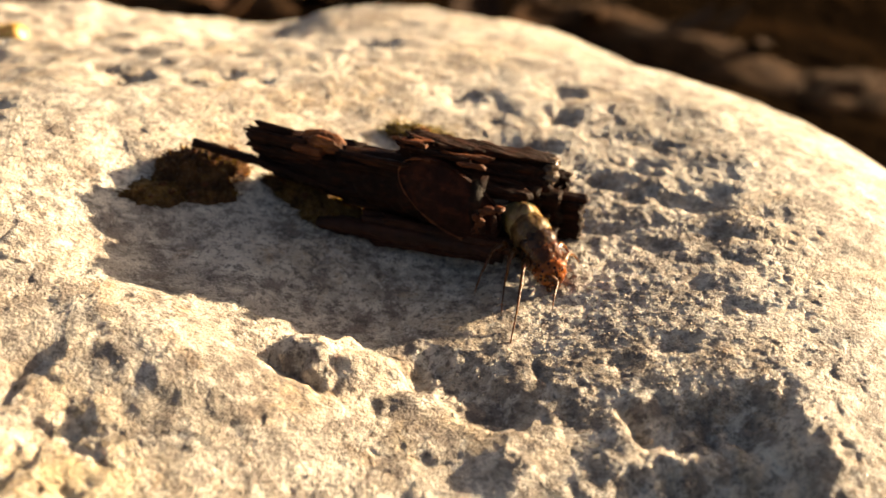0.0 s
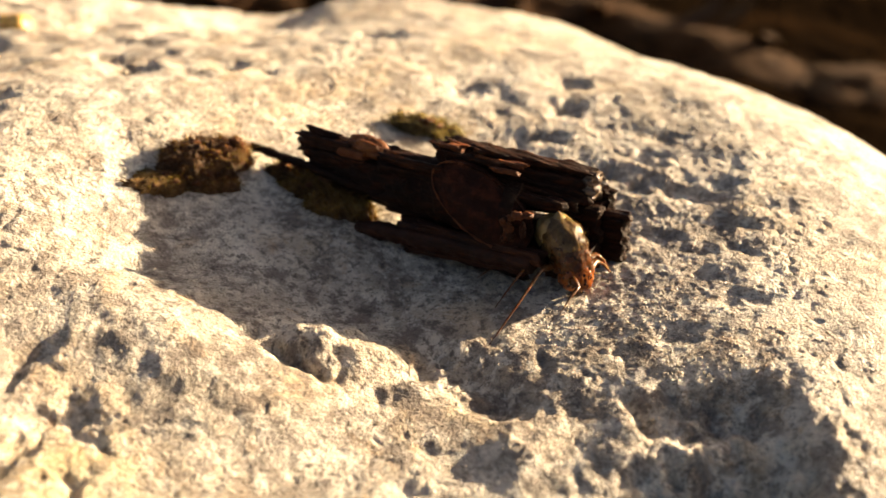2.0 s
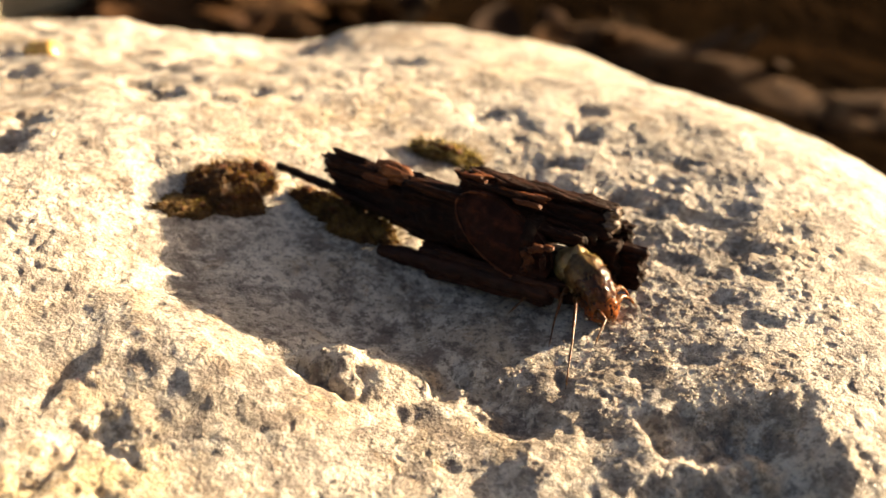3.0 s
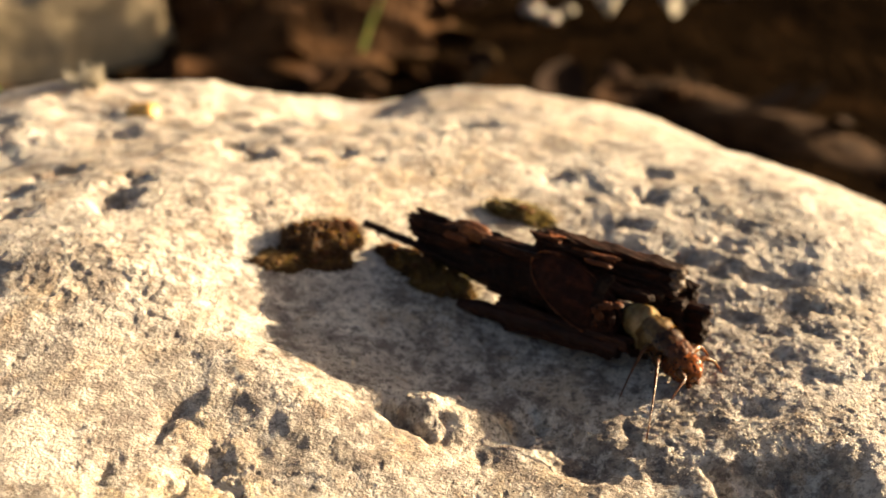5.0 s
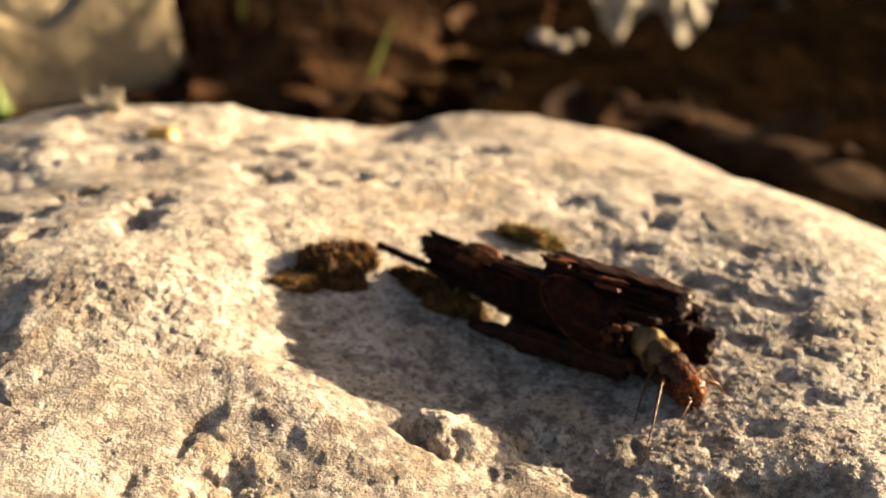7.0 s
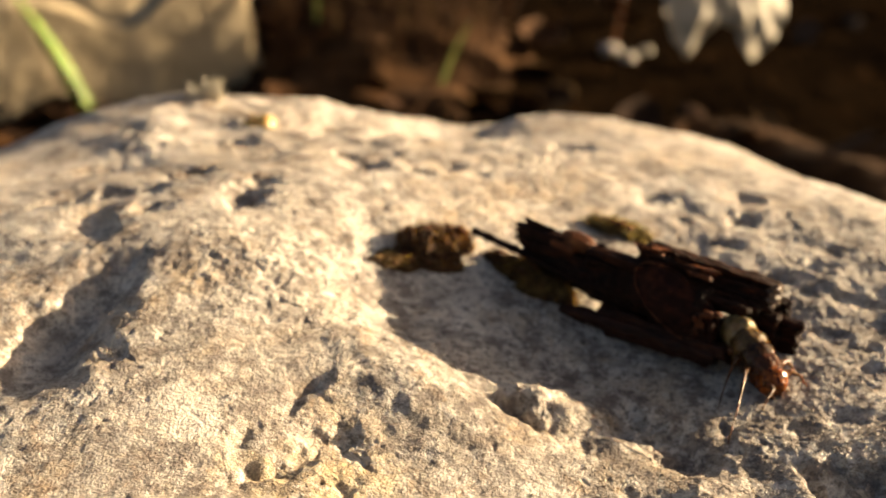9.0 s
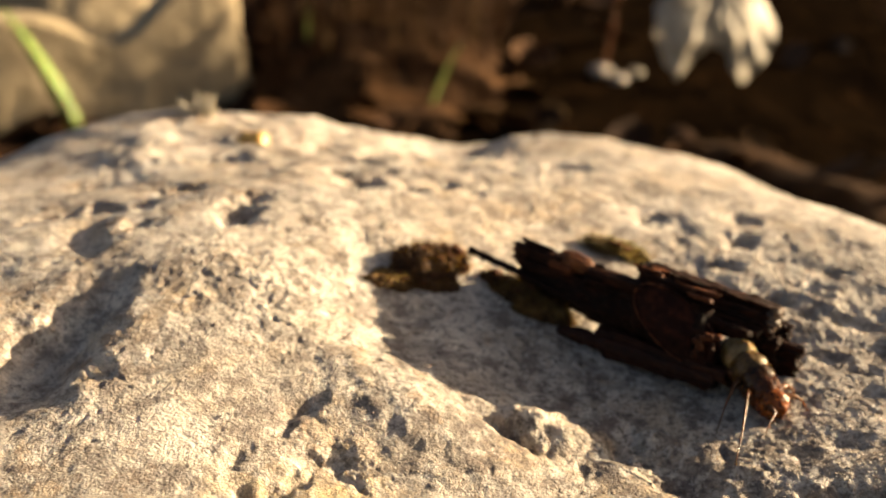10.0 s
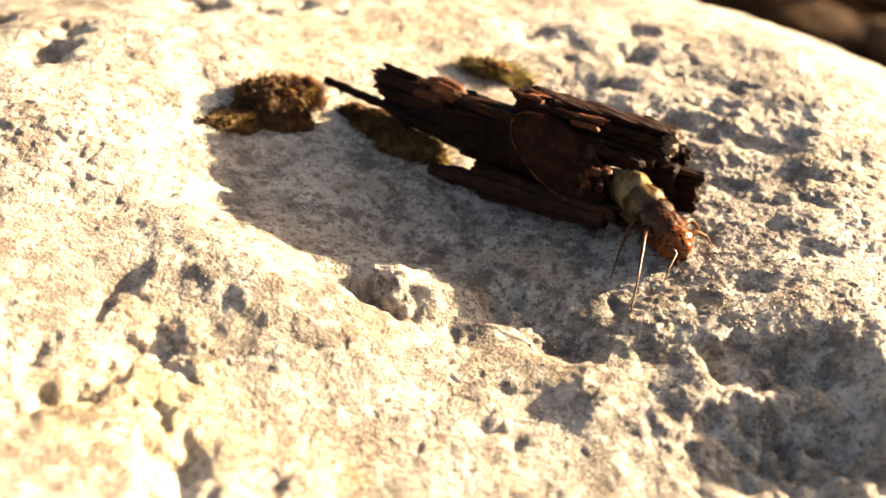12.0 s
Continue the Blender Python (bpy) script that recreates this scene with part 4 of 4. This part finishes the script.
# ---------------------------------------------------------------- growth on the boulder
def algae_clump(at, size, turn, seed, label, skin, hairs=900, high=1.0):
    """A slimy mound of algae with a ragged outline, crumbs and a fuzz of fine strands."""
    x, y = at
    ob = new("algae_clump")
    ob.matrix_world = pose(x * MM, y * MM, floor_z(x, y) * MM, 0, 0, turn)
    tagged(ob, label, "algae", "algae on the boulder")
    ca, sa = math.cos(radians(turn)), math.sin(radians(turn))

    def top(u, w):
        wx, wy = x + u * ca - w * sa, y + u * sa + w * ca
        a = np.arctan2(w / size[1], u / size[0])
        edge = 1 + 0.22 * vnoise(np.cos(a) * 1.7 + seed, np.sin(a) * 1.7, seed) + 0.14 * vnoise(np.cos(a) * 4.5, np.sin(a) * 4.5 + seed, seed + 1)
        r = np.hypot(u / size[0], w / size[1]) / edge
        dome = np.clip(1 - r * r, -0.6, 1)
        z = np.maximum(size[2] * np.sign(dome) * np.abs(dome) ** 0.7, -0.8)
        z = z + np.clip(dome * 3, 0, 1) * size[2] * (0.45 * fbm(wx, wy, 1.8, 4, seed, 0.65) + 0.12 * fbm(wx, wy, 0.4, 2, seed + 3))
        return boulder_height(wx, wy) - floor_z(x, y) + z, r

    U, W = np.meshgrid(np.linspace(-1.35, 1.35, 130) * size[0], np.linspace(-1.35, 1.35, 110) * size[1])
    Z, R = top(U, W)
    mat_ob = grid_mesh("mat", U, W, Z, skin)
    mat_ob.parent = ob
    rnd = random.Random(seed)
    bm = bmesh.new()
    roots = [(rnd.uniform(0, 2 * math.pi), math.sqrt(rnd.random()) * 1.08) for k in range(hairs)]
    us = np.array([math.cos(a) * size[0] * f for a, f in roots])
    ws = np.array([math.sin(a) * size[1] * f for a, f in roots])
    for (a, f), u, w, z in zip(roots, us, ws, top(us, ws)[0]):
        p = Vector((u, w, z - 0.05))
        d = Vector((math.cos(a) * 0.5 + rnd.uniform(-0.7, 0.7), math.sin(a) * 0.5 + rnd.uniform(-0.7, 0.7), rnd.uniform(0.1, 0.8))) * rnd.uniform(0.25, 0.7) * high
        tube(bm, [p, p + d, p + d * 1.7 + Vector((0, 0, -0.2 * high))], [0.045, 0.035, 0.012], 3, cap=False)
    tagged(part("fringe", bm, skin, ob, "fine wet strands"), kind="stuff")
    for k in range(5):
        a, f = rnd.uniform(0, 2 * math.pi), rnd.uniform(0.1, 0.7)
        u, w = math.cos(a) * size[0] * f, math.sin(a) * size[1] * f
        z = float(top(np.array([u]), np.array([w]))[0][0])
        r = rnd.uniform(0.25, 0.5) * high
        part("crumb", lump((u, w, z), (r * 1.3, r, r * 0.7), seed + k, 0.5, 3, 1.8), ALGAE_RED, ob, "red-brown crumb caught in the algae")
    return ob


algae_clump((-21.2, 84.5), (4.0, 2.6, 1.9), 15, 3, "wet dark brown algae mound on the boulder", ALGAE, 600, 0.8)
algae_clump((-18.9, 85.8), (1.7, 1.4, 1.9), 0, 8, "small red-brown algae clump on the boulder", ALGAE_RED, 400)
algae_clump((-24.0, 81.4), (3.2, 1.7, 0.6), 25, 11, "thin yellow-brown algae film on the boulder", ALGAE_PALE, 500, 0.7)
algae_clump((-2.2, 95.4), (3.4, 1.6, 1.0), -15, 5, "wet olive-brown algae clump behind the case", ALGAE_DULL, 700)
algae_clump((-10.2, 82.4), (4.6, 2.0, 1.5), -22, 7, "yellow-brown algae mound under the case", ALGAE_PALE, 900)
algae_clump((-12.6, 84.6), (3.2, 1.5, 0.9), -10, 15, "dark olive algae mat beside the stick", ALGAE, 500, 0.8)
algae_clump((-20.4, 82.0), (2.6, 1.1, 0.7), 10, 17, "dark brown algae mat on the boulder", ALGAE, 400, 0.7)


def crest_bits():
    x, y = -61.6, 131.0
    ob = tagged(new("moss_tuft"), "dry brown moss tuft on the boulder's crest", "moss")
    ob.matrix_world = pose(x * MM, y * MM, floor_z(x, y) * MM)
    rnd = random.Random(4)
    bm = bmesh.new()
    for _ in range(60):
        a, f = rnd.uniform(0, 6.28), rnd.random()
        p = Vector((math.cos(a) * 2.4 * f, math.sin(a) * 2.0 * f, -0.4))
        d = Vector((math.cos(a), math.sin(a), rnd.uniform(0.8, 2.2))) * rnd.uniform(0.6, 1.3)
        tube(bm, [p, p + d, p + d * 1.5], [0.25, 0.2, 0.05], 5, cap=False)
    tagged(part("moss_fringe", bm, PALE_LEAF, ob), kind="stuff")
    x, y = -50.5, 121.0
    b = part("amber_crumb", lump((0, 0, 0), (2.2, 1.6, 1.3), 5, 0.3), AMBER, None, "")
    b.location = Vector((x, y, floor_z(x, y) + 0.5)) * MM
    tagged(b, "small amber mineral crumb in the boulder's crest", "crumb")


crest_bits()


# ---------------------------------------------------------------- the bank behind
GROUND_Z = -85.0


def ground_height(x, y):
    r = np.hypot(x, y - 80)
    near = np.exp(-(r / 900.0) ** 2)
    return GROUND_Z + 7 * fbm(x, y, 120, 3, 61) * near + 2.0 * fbm(x, y, 22, 2, 62) * near


def build_ground():
    a = np.concatenate([-np.geomspace(4000e3, 700, 24), np.arange(-640, 641, 10), np.geomspace(700, 4000e3, 24)])
    X, Y = np.meshgrid(a, a + 80)
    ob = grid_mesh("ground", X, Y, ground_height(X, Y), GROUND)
    return tagged(ob, "river bank earth with its shade put into a near-black colour", "ground", kind="structure")


def gz(x, y):
    return float(ground_height(np.array([float(x)]), np.array([float(y)]))[0])


def leaf_into(bm, p, length, width, turn, curl, tip, seed):
    """A curled dead leaf: a bent sheet with a pointed outline and a little thickness."""
    n, m = 6, 4
    rot = Euler((tip, seed % 7 * 0.1, turn)).to_matrix()
    top, bottom = [], []
    for i in range(n + 1):
        f = i / n
        w = width * math.sin(math.pi * min(0.98, 0.06 + f * 0.94)) ** 0.8
        rt, rb = [], []
        for j in range(m + 1):
            g = j / m * 2 - 1
            q = Vector(((f - 0.5) * length, g * w / 2, curl * (g * g * w * 0.35 + (f - 0.5) ** 2 * length * 0.7) + 0.4 * math.sin(seed + 5 * f + 3 * g)))
            rt.append(bm.verts.new(p + rot @ q))
            rb.append(bm.verts.new(p + rot @ (q - Vector((0, 0, 0.35)))))
        top.append(rt), bottom.append(rb)
    for i in range(n):
        for j in range(m):
            bm.faces.new((top[i][j], top[i + 1][j], top[i + 1][j + 1], top[i][j + 1]))
            bm.faces.new((bottom[i][j], bottom[i][j + 1], bottom[i + 1][j + 1], bottom[i + 1][j]))
    return bm


def build_litter():
    rnd = random.Random(12)
    bm = bmesh.new()
    k = 0
    while k < 590:
        x, y = rnd.uniform(-330, 320), rnd.uniform(300, 760)
        left = 1 / (1 + math.exp((x + 25) / 18.0))
        ridge = math.exp(-(((x + y - 420) / 1.41) / 22.0) ** 2) * (20 < x < 150)
        if rnd.random() > max(0.8 * left, 0.22 * ridge, 0.02):
            continue
        k += 1
        leaf_into(bm, Vector((x, y, gz(x, y) + rnd.uniform(1.0, 4))), rnd.uniform(14, 38), rnd.uniform(8, 20), rnd.uniform(0, 6.28), rnd.uniform(-0.6, 1.0), rnd.uniform(-0.35, 0.4), k)
    for _ in range(300):
        x, y = rnd.uniform(-139, -45), rnd.uniform(398, 540)
        p = Vector((x, y, gz(x, y) - 1))
        h = rnd.uniform(25, 75)
        lean = Vector((rnd.uniform(-9, 9), rnd.uniform(-9, 9), 0))
        tube(bm, [p, p + Vector((0, 0, h * 0.5)) + lean * 0.3, p + Vector((0, 0, h)) + lean], [0.7, 0.5, 0.2], 5)
    ob = part("leaf_litter", bm, LITTER)
    return tagged(ob, "brown dead leaves and dry stems on the bank", "leaf litter", kind="stuff")


def soil_mound(at, half, turn, high, seed, label, skin):
    """A low heap of brown earth that melts into the bank."""
    U, W = np.meshgrid(np.linspace(-1.2, 1.2, 90), np.linspace(-1.2, 1.2, 90))
    ca, sa = math.cos(radians(turn)), math.sin(radians(turn))
    X, Y = at[0] + U * half[0] * ca - W * half[1] * sa, at[1] + U * half[0] * sa + W * half[1] * ca
    R = np.hypot(U, W) * (1 + 0.25 * fbm(X, Y, 40, 2, seed))
    Z = ground_height(X, Y) - 3 + (high + 3) * np.clip(1 - R * R, -0.2, 1) + np.clip(1.2 - R, 0, 1) * (0.22 * high * fbm(X, Y, 24, 4, seed + 1, 0.6))
    return tagged(grid_mesh("soil_mound", X, Y, Z, skin), label, "soil", "heaps of earth on the bank")


def rounded_block(name, material, centre, half, turn, top, seed, worn=0.12):
    """A rock with worn edges; top(a) lifts its upper side along its length, a from -1 to 1."""
    bm = bmesh.new()
    bmesh.ops.create_icosphere(bm, subdivisions=6, radius=1.0)
    ca, sa = math.cos(radians(turn)), math.sin(radians(turn))
    for q in bm.verts:
        d = q.co.copy()
        m = max(abs(d.x), abs(d.y), abs(d.z))
        b = d / m * (1 - worn) + d * worn
        k = 1 + 0.05 * noise.noise(d * 1.6 + Vector((3, 1, seed))) + 0.025 * noise.noise(d * 4.5 + Vector((seed, 0, 0)))
        u, w = b.x * half[0] * k, b.y * half[1] * k
        z = b.z * top(b.x) * k if b.z > 0 else b.z * 20
        q.co = Vector((centre[0] + u * ca - w * sa, centre[1] + u * sa + w * ca, GROUND_Z + z))
    return part(name, bm, material)


def build_back_rocks():
    """A low broken block whose face takes grazing sun, and a sunlit round rock behind it."""
    def saddle(a):
        return 44 - 13 * math.exp(-((a - 0.47) / 0.16) ** 2) + 26 * max(0, a - 0.62) / 0.38

    face = rounded_block("background_rock", BEIGE_ROCK, (-228, 354), (100, 9), 30, saddle, 7)
    tagged(face, "blocky beige rock with a broken top on the bank", "rock", "rocks on the bank")
    round_one = rounded_block("background_rock", BEIGE_ROCK, (-262, 482), (62, 50), 20, lambda a: 62 - 10 * a * a, 3, 0.75)
    tagged(round_one, "rounded pale rock in full sun on the bank", "rock", "rocks on the bank")


def grass_blade(points, width, label, skin=None):
    bm = bmesh.new()
    pts = [Vector(p) for p in points]
    n = 18
    rows = []
    for i in range(n + 1):
        f = i / n
        a, b, c = pts
        p = a * (1 - f) ** 2 + b * 2 * f * (1 - f) + c * f * f
        w = width * (1 - f ** 3) * 0.5 + 0.12
        rows.append([bm.verts.new(p + Vector((s * w, s * w * 0.8 + k, 0))) for s, k in ((-1, 0.5), (0, -0.35), (1, 0.5), (0, 0.0))])
    for a, b in zip(rows, rows[1:]):
        for j in range(4):
            bm.faces.new((a[j], b[j], b[(j + 1) % 4], a[(j + 1) % 4]))
    o = Vector(points[0])
    ob = part("grass_blade", bm, skin or GRASS, None, "", at=o)
    return tagged(ob, label, "grass", "grass blades")


LEAF_EDGE = (  # across the leaf: x, lower edge, upper edge
    (23, -60, -52), (28, -72, -44), (34, -81, -40), (38, -76, -38), (41, -71, -36), (48, -67, -36), (55, -70, -37),
    (59, -78, -39), (63, -84.5, -42), (68, -82, -46), (73, -75, -54), (77.5, -67, -62))


def build_pale_leaf():
    """A bleached leaf, crumpled over so that two lobes hang to the ground."""
    ob = new("bleached_leaf")
    o = Vector((50, 460, GROUND_Z))
    ob.location = o * MM
    tagged(ob, "crumpled bleached dead leaf with two hanging lobes", "leaf")
    xs, lo, hi = zip(*LEAF_EDGE)
    for k, (a, b) in enumerate(((23.0, 48.4), (48.0, 77.5))):
        bm = bmesh.new()
        rows = []
        for i in range(49):
            x = a + (b - a) * i / 48
            z0, z1 = float(np.interp(x, xs, lo)), float(np.interp(x, xs, hi))
            front, back = [], []
            for j in range(37):
                f = j / 36
                z = z0 + (z1 - z0) * f
                fan = math.atan2(x - 50, z + 30)
                y = 460 + 0.5 * (x - 50) - 6 * math.sin(math.pi * (x - a) / (b - a)) * (0.4 + 0.6 * f) + 16 * f * f + 0.8 * math.sin(fan * 34) + 3 * noise.noise(Vector((x, z, k)) * 0.12)
                wx = x + 1.2 * noise.noise(Vector((x, z, 5)) * 0.2)
                front.append(bm.verts.new(Vector((wx, y, z)) - o))
                back.append(bm.verts.new(Vector((wx, y + 0.5, z)) - o))
            rows.append((front, back))
        for (f0, b0), (f1, b1) in zip(rows, rows[1:]):
            for j in range(36):
                bm.faces.new((f0[j], f1[j], f1[j + 1], f0[j + 1]))
                bm.faces.new((b0[j], b0[j + 1], b1[j + 1], b1[j]))
        part("lobe", bm, PALE_LEAF, ob)
    return ob


def build_twig():
    bm = tube(bmesh.new(), lerp_points((4, 480, gz(4, 480) - 1), (8, 478, -46), 12, 0, 0.5, 2), [1.1 - 0.03 * i for i in range(12)], 8, 0.15, 2)
    return tagged(part("twig", bm, REDWOOD), "short red-brown twig standing in the dark bank", "twig")


def pebble(x, y, r, seed, material, label):
    b = part("pebble", lump((0, 0, 0), (r, r * 0.85, r * 0.6), seed, 0.2, 3), material)
    b.location = Vector((x, y, gz(x, y) + r * 0.4)) * MM
    return tagged(b, label, "pebble", "pebbles on the bank")


build_ground()
build_litter()
build_back_rocks()
soil_mound((-92, 446), (60, 84), 0, 24, 5, "reddish-brown earth heap in low sun", SOIL)
soil_mound((72, 348), (72, 20), -44, 5, 9, "low dark brown earth ridge beside the boulder", DARK_SOIL)
soil_mound((128, 306), (34, 22), -30, 5, 13, "low dark brown earth heap beside the boulder", DARK_SOIL)
grass_blade(((-190, 349, gz(-190, 349) - 1), (-194, 349, -64), (-213, 349, -36)), 5.0, "bright green grass blade beside the rock")
grass_blade(((-66, 396, gz(-66, 396) - 1), (-62, 395, -68), (-52, 394, -52)), 2.4, "thin dull green grass blade among dead leaves", GRASS_DULL)
grass_blade(((-122, 430, gz(-122, 430) - 1), (-124, 428, -60), (-117, 420, -44)), 1.8, "thin dull green grass blade among dead leaves", GRASS_DULL)
build_pale_leaf()
build_twig()
# added pale lump: its light colour stands in for a water drop's glint
pebble(18, 470, 3.2, 3, PALE_LEAF, "small pale lump standing in for a water-drop glint on the dark bank")
pebble(10, 462, 4.0, 4, STONE, "small grey pebble on the dark bank")
pebble(2, 470, 5.0, 6, STONE, "small grey pebble on the dark bank")


def motions():
    rows = [(r[0], case_pose(r)) for r in CASE_ROWS]
    walk(CASE, rows)
    walk(LARVA, rows)
    for name, f in BODY_AT:
        walk(BODY[name], [(t, body_pose(Vector(h), f)) for t, *h in HEAD_ROWS])
    for k, (leg, hip) in enumerate(WALKING_LEGS):
        moved = []
        for t, *swing in SWINGS:
            near = [Vector(h) for s, *h in HEAD_ROWS if s <= t + 1e-6][-1]
            p = hip + (near - REST_HEAD) * 0.85 - REST
            moved.append((t, Matrix.Translation(p * MM) @ pose(0, 0, 0, 0, 0, swing[k])))
        walk(leg, moved)


motions()
